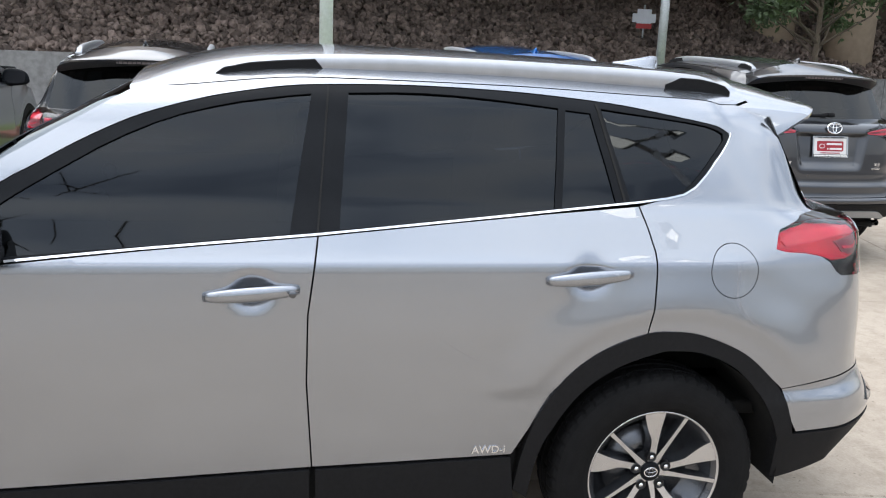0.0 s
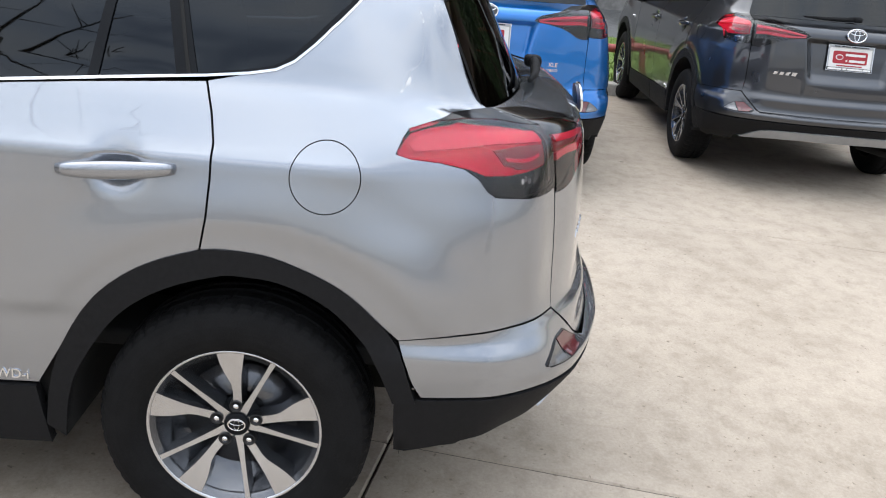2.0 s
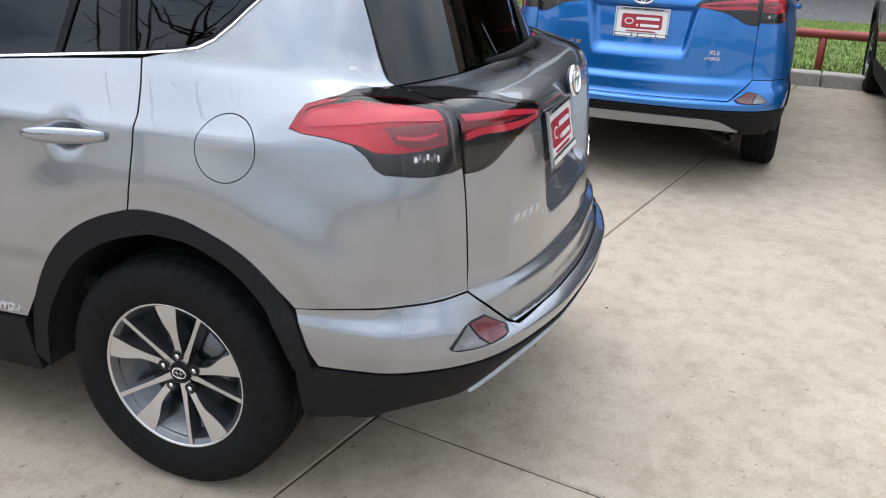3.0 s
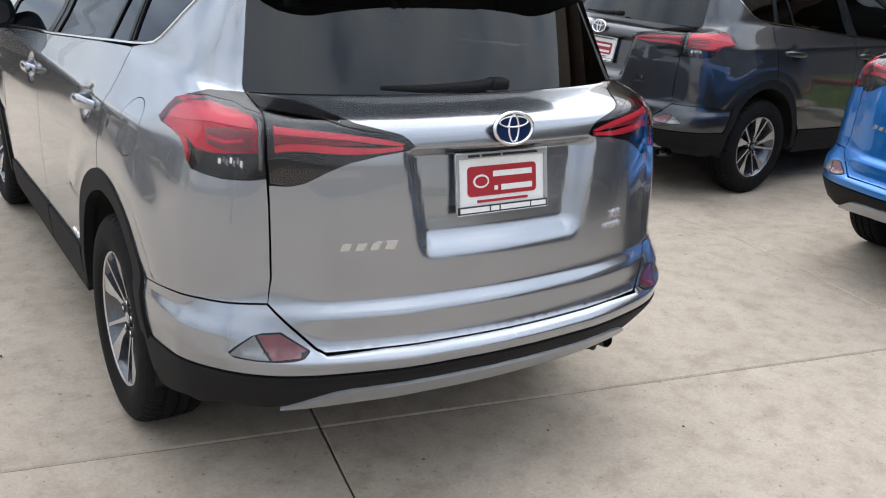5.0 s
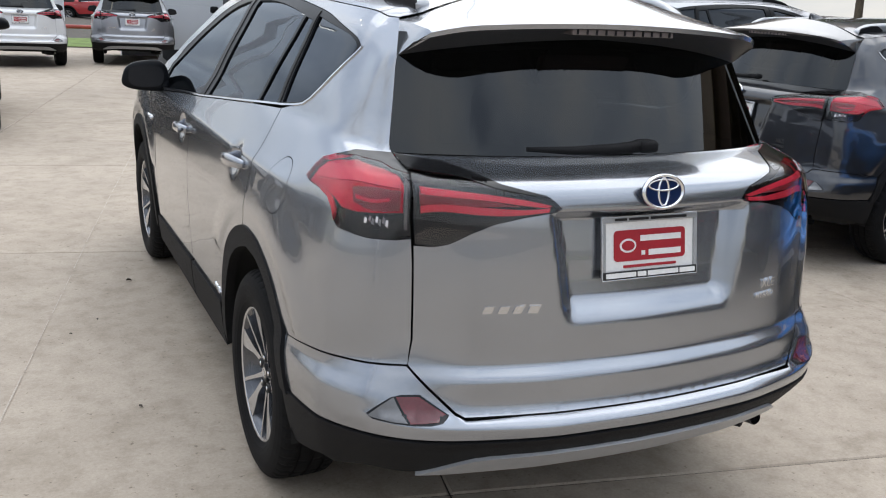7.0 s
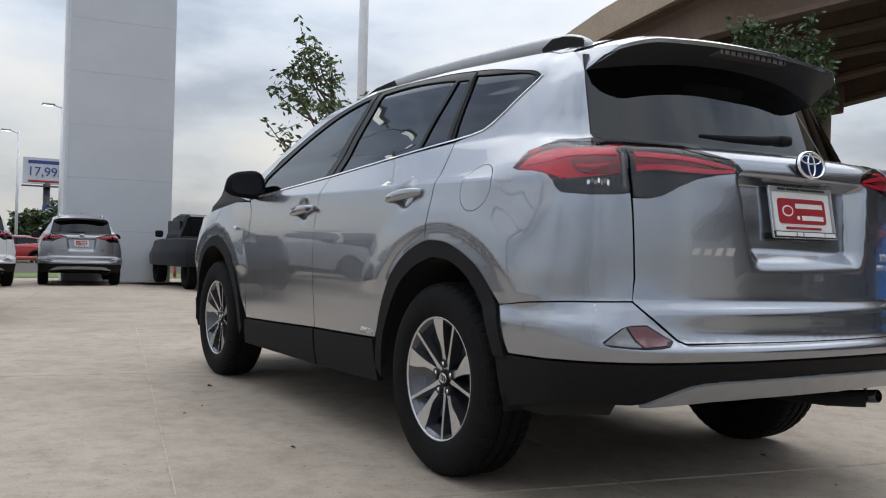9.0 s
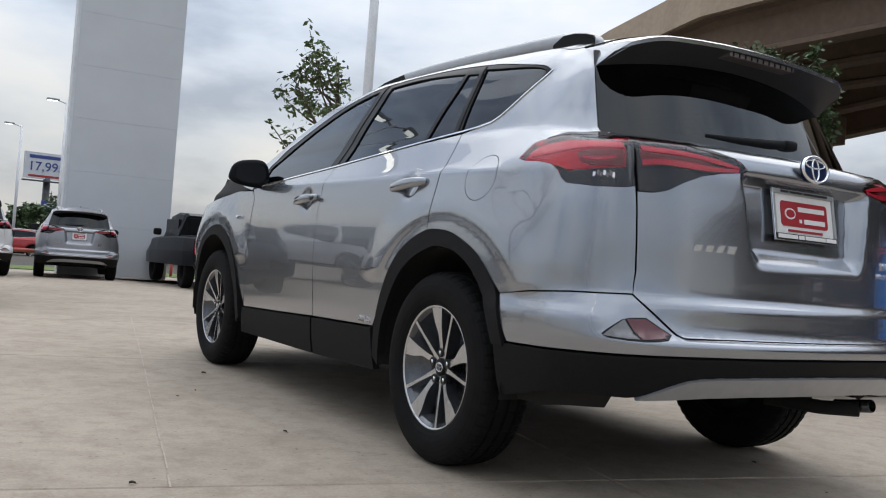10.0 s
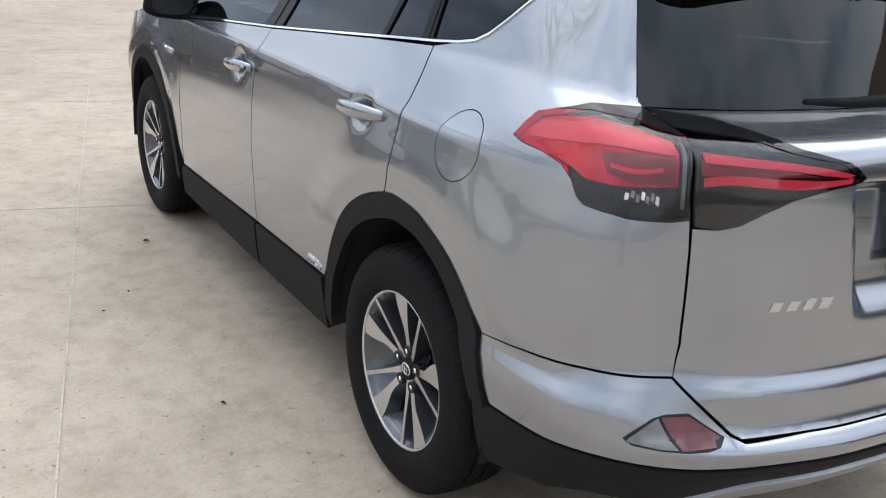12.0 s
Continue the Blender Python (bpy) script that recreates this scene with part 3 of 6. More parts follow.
GLASS_LL, SPLIT_TOP = (-.945, 1.228), (-.945, 1.215)
LAMP_LOW, GAP_LOW = R(.668, 1.016), R(.676, .688)
GATE_CORNER = R(.555, .567)
LAMP = [F(-.365, 1.105), F(-.378, 1.138), (-.405, 1.16), (-.47, 1.178), (-.62, 1.212), (-.80, 1.226), (-.935, 1.230), (-.932, 1.20), (-.930, 1.13), (-.925, 1.06),
        LAMP_LOW, R(.70, 1.010), R(.765, 1.008), F(-.612, 1.016), F(-.59, 1.030), F(-.567, 1.058), F(-.53, 1.080), F(-.47, 1.091), F(-.40, 1.096)]
GATE_LAMP = [(-.942, 1.230), (-1.05, 1.211), R(.45, 1.157), R(.34, 1.132), R(.318, 1.118), R(.300, 1.100), R(.315, 1.092), R(.40, 1.081), R(.48, 1.064), R(.535, 1.040), R(.585, 1.010), R(.62, 1.000), R(.660, 1.004), (-.936, 1.06), (-.938, 1.13)]


def wheel_meshes(parent, x, y, turn):
    """One road wheel: barrel, tyre, ten spokes, cap and nuts; the outer side towards -x before the turn."""
    at = pose(x, y, .352, 0, 0, turn)
    barrel = part("wheel", lathe([(.10, .0), (.185, .01), (.195, .06), (.200, .09), (.222, .10), (.222, .095), (.205, -.05), (.206, -.085), (.2255, -.090), (.2275, -.0955), (.2245, -.0965), (.2195, -.092), (.208, -.080), (.190, .0), (.10, .01)], 64), GUNMETAL, parent, "dark enamelled alloy wheel with machined spokes", mats=(MACHINED,))
    for p in barrel.data.polygons:
        c = p.center
        if math.hypot(c.y, c.z) > .219 and c.x < -.088:
            p.material_index = 1
    barrel.matrix_local = at
    prof = [(.2265, -.082), (.2285, -.097), (.245, -.107), (.262, -.1115), (.268, -.1125), (.285, -.113), (.30, -.112), (.318, -.107), (.332, -.100), (.343, -.090), (.3495, -.078), (.352, -.062), (.353, -.050), (.345, -.048), (.345, -.040), (.353, -.038), (.354, -.008), (.346, -.006), (.346, .006), (.354, .008), (.353, .038), (.345, .040), (.345, .048), (.353, .050), (.352, .062), (.3495, .078), (.343, .090), (.318, .107), (.285, .113), (.25, .108), (.206, .095)]
    seg = 208
    bm = bmesh.new()
    rings = []
    for r, a in prof:
        ring = []
        for k in range(seg):
            rr, aa = r, a
            if abs(a) > .055 and r > .338 and k % 4 == 0:
                rr -= .0045
            if .02 < abs(a) < .052 and k % 8 == 2 and r > .35:
                rr -= .005
            th = 2 * math.pi * k / seg
            ring.append(bm.verts.new((aa, rr * math.cos(th), rr * math.sin(th))))
        rings.append(ring)
    for i in range(len(rings) - 1):
        for k in range(seg):
            bm.faces.new((rings[i][k], rings[i][(k + 1) % seg], rings[i + 1][(k + 1) % seg], rings[i + 1][k]))
    bmesh.ops.recalc_face_normals(bm, faces=bm.faces)
    part("tyre", bm, RUBBER, barrel, "black all-season tyre", smooth=False)
    # spokes in polar steps: radius, left edge, right edge across the spoke, height towards the outside
    blade = [(.028, -.013, .013, -.061), (.045, -.0125, .0125, -.064), (.075, -.0105, .0115, -.068), (.100, -.0095, .0125, -.073), (.122, -.009, .0165, -.077), (.140, -.009, .0255, -.080), (.158, -.0095, .0355, -.083), (.185, -.0115, .0465, -.087), (.2185, -.0150, .0560, -.0915)]
    thin = [(.028, -.011, .011, -.061), (.045, -.0100, .0100, -.064), (.075, -.0080, .0080, -.068), (.105, -.0068, .0068, -.073), (.135, -.0060, .0060, -.078), (.160, -.0060, .0060, -.082), (.185, -.0060, .0060, -.086), (.2185, -.0070, .0070, -.0912)]

    def spoke(rows):
        bm = bmesh.new()
        top, low = [], []
        for r, a, b, h in rows:
            top.append((bm.verts.new((h, a, r)), bm.verts.new((h, b, r))))
            low.append((bm.verts.new((h + .045, a * 1.05 - .003, r)), bm.verts.new((h + .045, b * 1.05 + .003, r))))
        for i in range(len(rows) - 1):
            f = bm.faces.new((top[i][0], top[i][1], top[i + 1][1], top[i + 1][0]))
            f.material_index = 1
            bm.faces.new((top[i][0], top[i + 1][0], low[i + 1][0], low[i][0]))
            bm.faces.new((top[i][1], low[i][1], low[i + 1][1], top[i + 1][1]))
        bm.faces.new((top[-1][0], top[-1][1], low[-1][1], low[-1][0]))
        bmesh.ops.recalc_face_normals(bm, faces=bm.faces)
        me = bpy.data.meshes.new("spoke")
        bm.to_mesh(me)
        bm.free()
        me.materials.append(GUNMETAL), me.materials.append(MACHINED)
        return me
    pair = spoke(blade), spoke(thin)
    for k in range(5):
        for me, a in zip(pair, (2, 26)):
            ob = new("spoke", me)
            ob.parent = barrel
            ob.matrix_local = pose(0, 0, 0, 72 * k + a)
    part("hub_cap", lathe([(0, -.0705), (.029, -.070), (.033, -.067), (.034, -.058), (.044, -.050), (.062, -.03)], 32), GLOSSBLACK, barrel, "gloss black hub cap")
    ring = lathe([(.020, -.0695), (.022, -.0718), (.0245, -.0695)], 32)
    bmesh.ops.scale(ring, vec=(1, 1, .75), verts=ring.verts)
    part("hub_emblem", ring, CHROME, barrel)
    ring = lathe([(.0150, -.0698), (.0165, -.0716), (.0180, -.0698)], 24)
    bmesh.ops.scale(ring, vec=(1, .42, .92), verts=ring.verts)
    part("hub_emblem", ring, CHROME, barrel)
    ring = lathe([(.0150, -.0698), (.0165, -.0716), (.0180, -.0698)], 24)
    bmesh.ops.scale(ring, vec=(1, 1.1, .42), verts=ring.verts)
    bmesh.ops.translate(ring, vec=(0, 0, .006), verts=ring.verts)
    part("hub_emblem", ring, CHROME, barrel)
    pocket = None
    for k in range(5):
        th = radians(72 * k)
        if pocket is None:
            ob = part("nut_recess", lathe([(0, -.0685), (.0135, -.0685), (.0155, -.0725), (.017, -.070), (.018, -.05)], 18), RIMDARK, barrel)
            pocket = ob.data
        else:
            ob = new("nut_recess", pocket)
            ob.parent = barrel
        ob.matrix_local = pose(.001, .054 * math.sin(th + .035), .054 * math.cos(th + .035))
    nut = lathe([(0, -.0745), (.0075, -.0735), (.0085, -.070), (.007, -.071), (.0085, -.05)], 10)
    me = None
    for k in range(5):
        if me is None:
            ob = part("wheel_nut", nut, CHROME, barrel)
            me = ob.data
        else:
            ob = new("wheel_nut", me)
            ob.parent = barrel
        th = radians(72 * k)
        ob.matrix_local = pose(.001, .054 * math.sin(th + .035), .054 * math.cos(th + .035))
    part("brake_disc", lathe([(.05, -.01), (.15, -.012), (.15, .004), (.05, .004)], 40), GUNMETAL, barrel)
    return barrel


RAIL_Y = [-.315, -.30, -.255, -.11, .092, .288, .479, .665, .848, 1.027, 1.202, 1.305, 1.385, 1.425]


def rail_top(y):
    return rail_foot(y) + float(np.interp(y, [-.315, -.29, -.2, 1.3, 1.38, 1.425], [.003, .030, .046, .046, .036, .003]))


def rail_foot(y):
    return float(np.interp(y, [-.313, -.075, .086, .475, .846, 1.123, 1.288, 1.42], [1.578, 1.596, 1.602, 1.612, 1.616, 1.609, 1.590, 1.572]))


def arch_pair(parent, poly, poly_in, y, flank):
    fl = [F(*p) if p[0] < -.38 else p for p in spline(poly)] + [F(*p) if p[0] < -.38 else p for p in spline(poly_in[::-1])]
    ob = panel("wheel_arch_moulding", fl, CLAD, parent, "textured black plastic wheel arch moulding", off=.010, lip=.035, gap=0, mirror=flank, step=.03, bare=True)
    sx = 1 if flank else -1
    bm = bmesh.new()
    rows = []
    for k in range(25):
        a = math.pi * (-.04 + 1.08 * k / 24)
        rows.append([bm.verts.new((sx * xx, y + .43 * math.cos(a), .36 + .43 * math.sin(a))) for xx in (.50, .70, .875)])
    for a, b in zip(rows, rows[1:]):
        for i in range(2):
            bm.faces.new((a[i], a[i + 1], b[i + 1], b[i]))
    bm.faces.new([r[0] for r in rows])
    part("wheel_arch_liner", bm, SHELL, parent)
    return ob


def rear_plate(parent, framed):
    """The dealer's plate in the recess of the tailgate; tilted as the recess is."""
    m = Matrix.Translation((0, -.872, .981)) @ pose(0, 0, 0, -10.5)
    bm = bmesh.new()
    box(bm, -.152, 0, -.076, .152, .003, .076, .001, m)
    plate = part("dealer_plate", bm, WHITEPL, parent, "white dealer plate with a red rounded panel", smooth=False)

    def rr(x0, z0, x1, z1, r, n=5):
        out = []
        for cx, cz, a0 in ((x1 - r, z1 - r, 0), (x0 + r, z1 - r, 90), (x0 + r, z0 + r, 180), (x1 - r, z0 + r, 270)):
            out += [(cx + r * math.cos(radians(a0 + 90 * i / n)), cz + r * math.sin(radians(a0 + 90 * i / n))) for i in range(n + 1)]
        return out
    part("red_panel", flat_shape(rr(-.120, -.038, .120, .046, .012), .002, m=m @ pose(0, -.0025, 0)), REDPR, plate, "", smooth=False)
    for x0, z0, x1, z1 in ((-.034, .014, .104, .030), (-.006, -.026, .104, -.010), (-.030, -.024, -.018, -.012)):
        part("lettering_bar", flat_shape([(x0, z0), (x1, z0), (x1, z1), (x0, z1)], .0012, m=m @ pose(0, -.004, 0)), WHITEPL, plate, "", smooth=False)
    ring = [(-.075 + .027 * math.cos(a), .004 + .019 * math.sin(a)) for a in (2 * math.pi * k / 28 for k in range(28))]
    part("oval_mark", flat_shape(ring, .0012, m=m @ pose(0, -.004, 0)), WHITEPL, plate, "", smooth=False)
    ring = [(-.075 + .021 * math.cos(a), .004 + .0135 * math.sin(a)) for a in (2 * math.pi * k / 28 for k in range(28))]
    part("oval_fill", flat_shape(ring, .0012, m=m @ pose(0, -.0052, 0)), REDPR, plate, "", smooth=False)
    bm = bmesh.new()
    box(bm, -.088, -.0035, -.056, .088, 0, -.049, 0, m)
    part("small_print_bar", bm, REDPR, plate, "", smooth=False)
    if framed:
        bm = bmesh.new()
        box(bm, -.158, -.007, -.086, .158, .004, -.064, .002, m)
        fr = part("plate_frame", bm, BLACKPR, plate, "chrome plate frame with a black lower strip", smooth=False)
        bm = bmesh.new()
        box(bm, -.158, -.007, .068, .158, .004, .084, .002, m)
        box(bm, -.158, -.007, -.0635, -.149, .004, .0675, .002, m)
        box(bm, .149, -.007, -.0635, .158, .004, .0675, .002, m)
        part("frame_border", bm, SATIN, fr, "satin chrome border", smooth=False)
        for x0, x1 in ((-.150, -.052), (-.046, -.018), (-.012, .092), (.097, .150)):
            bm = bmesh.new()
            box(bm, x0, -.009, -.081, x1, -.006, -.068, 0, m)
            part("frame_lettering_bar", bm, WHITEPL, fr, "", smooth=False)
        for x0, x1 in ((-.120, -.082), (-.074, -.010), (-.002, .120)):
            bm = bmesh.new()
            box(bm, x0, -.009, .0725, x1, -.006, .0795, 0, m)
            part("frame_lettering_bar", bm, BLACKPR, fr, "", smooth=False)
        bm = bmesh.new()
        box(bm, -.1605, -.006, -.0885, .1605, .002, -.0855, .001, m)
        box(bm, -.1605, -.006, .0835, .1605, .002, .0865, .001, m)
        box(bm, -.1605, -.006, -.0885, -.1575, .002, .0865, .001, m)
        box(bm, .1575, -.006, -.0885, .1605, .002, .0865, .001, m)
        part("chrome_rim", bm, CHROME, fr, "", smooth=False)
    return plate


def lamp_parts(car, gate, mirror):
    # outer lamp in the quarter panel
    house = panel("tail_lamp", LAMP, SMOKE, car, "red and clear wrap-round tail lamp", off=-.024, lip=0, gap=.004, mirror=mirror, bare=True)
    red = [F(-.369, 1.106), F(-.381, 1.137), (-.409, 1.157), (-.472, 1.174), (-.62, 1.200), (-.80, 1.192), (-.885, 1.182), (-.897, 1.150), (-.897, 1.076), (-.78, 1.070), R(.775, 1.066), F(-.585, 1.067), F(-.545, 1.081), F(-.47, 1.094), F(-.40, 1.099)]
    panel("red_reflector", red, REDLENS, house, "red lamp insert", off=-.018, lip=.006, gap=0, mirror=mirror, bare=True)
    guide = spline([(-.398, 1.130), (-.44, 1.154), (-.62, 1.170), (-.76, 1.172), (-.885, 1.168)], 4) + spline([(-.885, 1.140), (-.76, 1.142), (-.62, 1.139), (-.50, 1.124), (-.41, 1.114)], 4)
    panel("light_guide", guide, REDGUIDE, house, "bright red light guide", off=-.008, lip=.010, gap=0, mirror=mirror, bare=True, step=.012)
    mid_red = spline([(-.62, 1.126), (-.74, 1.136), (-.888, 1.135)], 4) + [(-.888, 1.105), (-.888, 1.080), (-.76, 1.074), (-.66, 1.088)]
    panel("inner_reflector", mid_red, REDDARK, house, "dark red faceted reflector", off=-.012, lip=.008, gap=0, mirror=mirror, bare=True, step=.012)
    rib = spline([(-.66, 1.108), (-.76, 1.104), (-.84, 1.112)], 4) + spline([(-.845, 1.104), (-.76, 1.094), (-.67, 1.098)], 4)
    panel("light_guide", rib, REDGUIDE, house, "bright red light guide", off=-.008, lip=.006, gap=0, mirror=mirror, bare=True, step=.012)
    panel("chamber", [(-.655, 1.062), (-.74, 1.068), (-.895, 1.072), (-.895, 1.030), (-.72, 1.027)], SMOKE, house, "clear reversing lamp chamber", off=-.017, lip=.004, gap=0, mirror=mirror, bare=True, step=.016)
    for k in range(7):
        a, b = -.728 - .0165 * k, 1.040 + .006 * (k % 2)
        panel("bulb_reflector", [(a, b), (a - .012, b - .001 * k), (a - .014, b + .013), (a - .002, b + .015)], REFLECT if k % 3 else CHROME, house, off=-.011 - .002 * (k % 2), lip=.005, gap=0, mirror=mirror, bare=True, step=.012)
    panel("clear_edge", [(-.904, 1.032), (-.915, 1.033), (-.917, 1.172), (-.906, 1.172)], REFLCLEAR, house, "clear vertical lamp edge", off=-.008, lip=.008, gap=0, mirror=mirror, bare=True)
    panel("lens", LAMP, LENS, house, "clear outer lens", off=.002, lip=.018, gap=.0008, mirror=mirror, bare=True)
    top = [(-.47, 1.178), (-.62, 1.212), (-.80, 1.226), (-.935, 1.230), (-.933, 1.172), (-.86, 1.180), (-.80, 1.192), (-.62, 1.194)]
    panel("lamp_top", top, LAMPTOP, house, "gloss black lamp shoulder", off=.003, lip=.006, gap=.0008, mirror=mirror, bare=True)
    # inner lamp on the tailgate
    house = panel("gate_lamp", GATE_LAMP, SMOKE, gate, "tapering red tailgate lamp", off=-.020, lip=0, gap=.003, mirror=mirror, bare=True)
    bar = spline([R(.645, 1.149), R(.50, 1.138), R(.40, 1.124), R(.325, 1.108)], 3) + spline([R(.34, 1.103), R(.40, 1.109), R(.50, 1.122), R(.645, 1.130)], 3)
    panel("light_guide", bar, REDGUIDE, house, off=-.004, lip=.010, gap=0, mirror=mirror, bare=True, step=.012)
    bar = spline([R(.648, 1.100), R(.60, 1.108), R(.50, 1.104), R(.40, 1.099), R(.33, 1.102)], 3) + spline([R(.335, 1.092), R(.44, 1.084), R(.52, 1.086), R(.60, 1.090), R(.648, 1.082)], 3)
    panel("light_guide", bar, REDGUIDE, house, off=-.004, lip=.010, gap=0, mirror=mirror, bare=True, step=.012)
    panel("red_reflector", [R(.650, 1.138), R(.50, 1.123), R(.41, 1.107), R(.50, 1.106), R(.650, 1.102)], REDDARK, house, off=-.012, lip=.006, gap=0, mirror=mirror, bare=True, step=.012)
    top = [(-.942, 1.230), (-1.05, 1.211), R(.45, 1.157), R(.34, 1.132), R(.37, 1.131), R(.47, 1.148), (-1.05, 1.176), (-.942, 1.188)]
    panel("lamp_top", top, LAMPTOP, house, "gloss black lamp shoulder", off=.003, lip=.006, gap=.0006, mirror=mirror, bare=True)
    panel("lens", GATE_LAMP, LENS, house, "clear outer lens", off=.002, lip=.016, gap=.0006, mirror=mirror, bare=True)


def door_handle(parent, y, z, mirror, keyed):
    """A pull handle bridging its cup."""
    pts, rad = [], []
    for k in range(13):
        t = k / 12
        yy = y + .135 - .268 * t
        zz = z - .008 + .020 * t
        q, nn = body([yy], [zz], .003 + .019 * math.sin(math.pi * min(1, max(0, t))) ** .5, True)
        pts.append(q[0])
        rad.append(.004 + .0098 * math.sin(math.pi * (0.08 + .84 * t)) ** .6)
    if mirror:
        pts = [q * np.array([-1, 1, 1]) for q in pts]
    bm = tube(pts, rad, 14, flat=1.6)
    ob = part("door_handle", bm, SILVER, parent, "silver painted pull handle")
    if keyed:
        q, nn = body([y - .115], [z + .004], .034, True)
        c = lathe([(0, -.004), (.010, -.004), (.011, .001), (.011, .01)], 18)
        bmesh.ops.translate(c, vec=q[0], verts=c.verts)
        part("key_barrel", c, GUNMETAL, ob)
    return ob


def build_car(m, label, hybrid=True):
    car = thing("parked_suv", m, label, "car", "dealership vehicles")
    rn = range
    # inner black shell, seen through the gaps
    uu, vv = np.meshgrid(np.linspace(-1.6, 3.9, 150), np.linspace(.30, 1.19, 40), indexing="ij")
    p = body(uu.ravel(), vv.ravel(), np.where(uu.ravel() < -.9, -.10, -.035)[:, None], True)[0].reshape(150, 40, 3)
    fs, flip = [], np.array([-1, 1, 1])
    for i in rn(149):
        for j in rn(39):
            q = p[i:i + 2, j:j + 2].reshape(-1, 3).mean(0)
            if min(np.hypot(q[1], q[2] - .36), np.hypot(q[1] - 2.66, q[2] - .36)) > .46:
                fs.append((i * 40 + j, i * 40 + j + 1, (i + 1) * 40 + j + 1, (i + 1) * 40 + j))
    vs = p.reshape(-1, 3)
    raw("inner_shell", np.concatenate([vs, vs * flip]), fs + [tuple(k + len(vs) for k in f[::-1]) for f in fs], SHELL, car)
    part("floor_pan", boxed((-.66, .45, .25, .66, 2.2, .36, .03), (-.48, -.30, .36, .48, 3.30, .42, .03)), SHELL, car, "", smooth=False)
    bm = boxed((-.50, -.45, .42, .50, 3.2, .60, .02))
    part("under_structure", bm, SHELL, car, "", smooth=False)
    bm = tube([(-.75, 0, .33), (.75, 0, .33)], .035, 10)
    tube([(-.35, -.42, .40), (.40, -.42, .40)], .09, 14, bm)
    tube([(.40, -.45, .30), (.52, -.62, .29), (.58, -.74, .30)], .028, 10, bm)
    part("rear_axle", bm, SHELL, car)

    for mirror in (False, True):
        arch_r = spline(ARCH[5:10])
        # quarter panel with the roof rail strip and windscreen pillar
        fuel = [F(-.206 + .083 * math.cos(a), 1.042 + .083 * math.sin(a)) for a in (2 * math.pi * k / 40 for k in rn(40))]
        gap_up = [(.0775, .856), (.0635, .93), (.0575, 1.02), (.0565, 1.10), (.0705, 1.164), F(.0915, 1.230)]
        quarter = (arch_r + [F(-.405, .652)] + [(-.55, .668), (-.70, .678), GAP_LOW] + [(-.932, .75), (-.932, .85), (-.932, .95), LAMP_LOW]
                   + LAMP[11:] + LAMP[:7] + [(-.938, 1.30), (-.935, 1.40), (-.925, 1.462), (-.80, 1.503), (-.62, 1.545), (-.54, 1.568)]
                   + [(u, 1.568) for u in (-.3, 0, .3, .6, .9, 1.2, 1.40, 1.5)] + [F(1.56, 1.570), F(1.652, 1.534), F(1.769, 1.466), F(1.843, 1.424), F(1.986, 1.338), F(2.22, 1.19), F(2.30, 1.085), F(2.10, 1.055)]
                   + [F(2.085, 1.063)] + DLO_TOP[::-1] + DLO_REAR[::-1] + gap_up[::-1])
        q = panel("quarter_panel", quarter, SILVER, car, "silver metallic rear quarter panel", holes=[] if mirror else [fuel], mirror=mirror, step=.018)
        if not mirror:
            panel("fuel_flap", fuel, SILVER, q, "round fuel filler flap", gap=.0015, step=.018)
        # doors
        front = [F(y, z) for y, z in ((2.07, 1.060), (1.587, 1.104), (1.099, 1.142))] + [(1.128, .921), (1.131, .713), (1.113, .437), (1.6, .418), (2.09, .402), (2.075, .6), (2.05, .82), (2.03, 1.0), (2.065, 1.05)]
        fd = panel("front_door", front, SILVER, car, "silver metallic front door", mirror=mirror, step=.018)
        rear = [(1.0955, 1.142), (1.1252, .921), (1.1282, .713), (1.1102, .437), (.8, .445), (.49, .454)] + spline(ARCH[2:6])[:-1] + [(.081, .853)] + [(.0668, .93), (.0608, 1.02), (.0598, 1.10), (.0738, 1.164), F(.0945, 1.229)] + [F(.40, 1.206), F(.697, 1.179)]
        rd = panel("rear_door", rear, SILVER, car, "silver metallic rear door", mirror=mirror, step=.018)
        door_handle(fd, 1.285, .985, mirror, not mirror)
        door_handle(rd, .275, 1.026, mirror, False)
        panel("door_cladding", [(1.118, .430), (1.6, .411), (2.09, .395), (2.13, .255), (1.118, .262)], CLAD, fd, "textured black lower door cladding", off=.010, lip=.03, mirror=mirror, step=.03)
        panel("door_cladding", [(.494, .447), (.8, .438), (1.102, .430), (1.10, .262), (.47, .275)], CLAD, rd, "textured black lower door cladding", off=.010, lip=.03, mirror=mirror, step=.03)
        # fender and nose
        fen = [(2.075, 1.05), (2.036, 1.0), (2.056, .82), (2.08, .6), (2.095, .42)] + spline(FARCH[2:11]) + [(3.09, .62), (3.3, .66), (3.45, .70), (3.5, .93), (3.1, .975), (2.66, 1.025), (2.32, 1.055)]
        panel("front_fender", fen, SILVER, car, "silver metallic front wing", mirror=mirror, step=.03)
        panel("front_bumper", [(3.09, .615), (3.3, .65), (3.45, .69), (3.6, .92), (4.24, .93), (4.24, .42), (3.12, .45)], SILVER, car, mirror=mirror, step=.05)
        panel("bumper_cladding", [(3.12, .445), (4.24, .415), (4.24, .24), (3.16, .26)], CLAD, car, off=.01, lip=.03, mirror=mirror, step=.05)
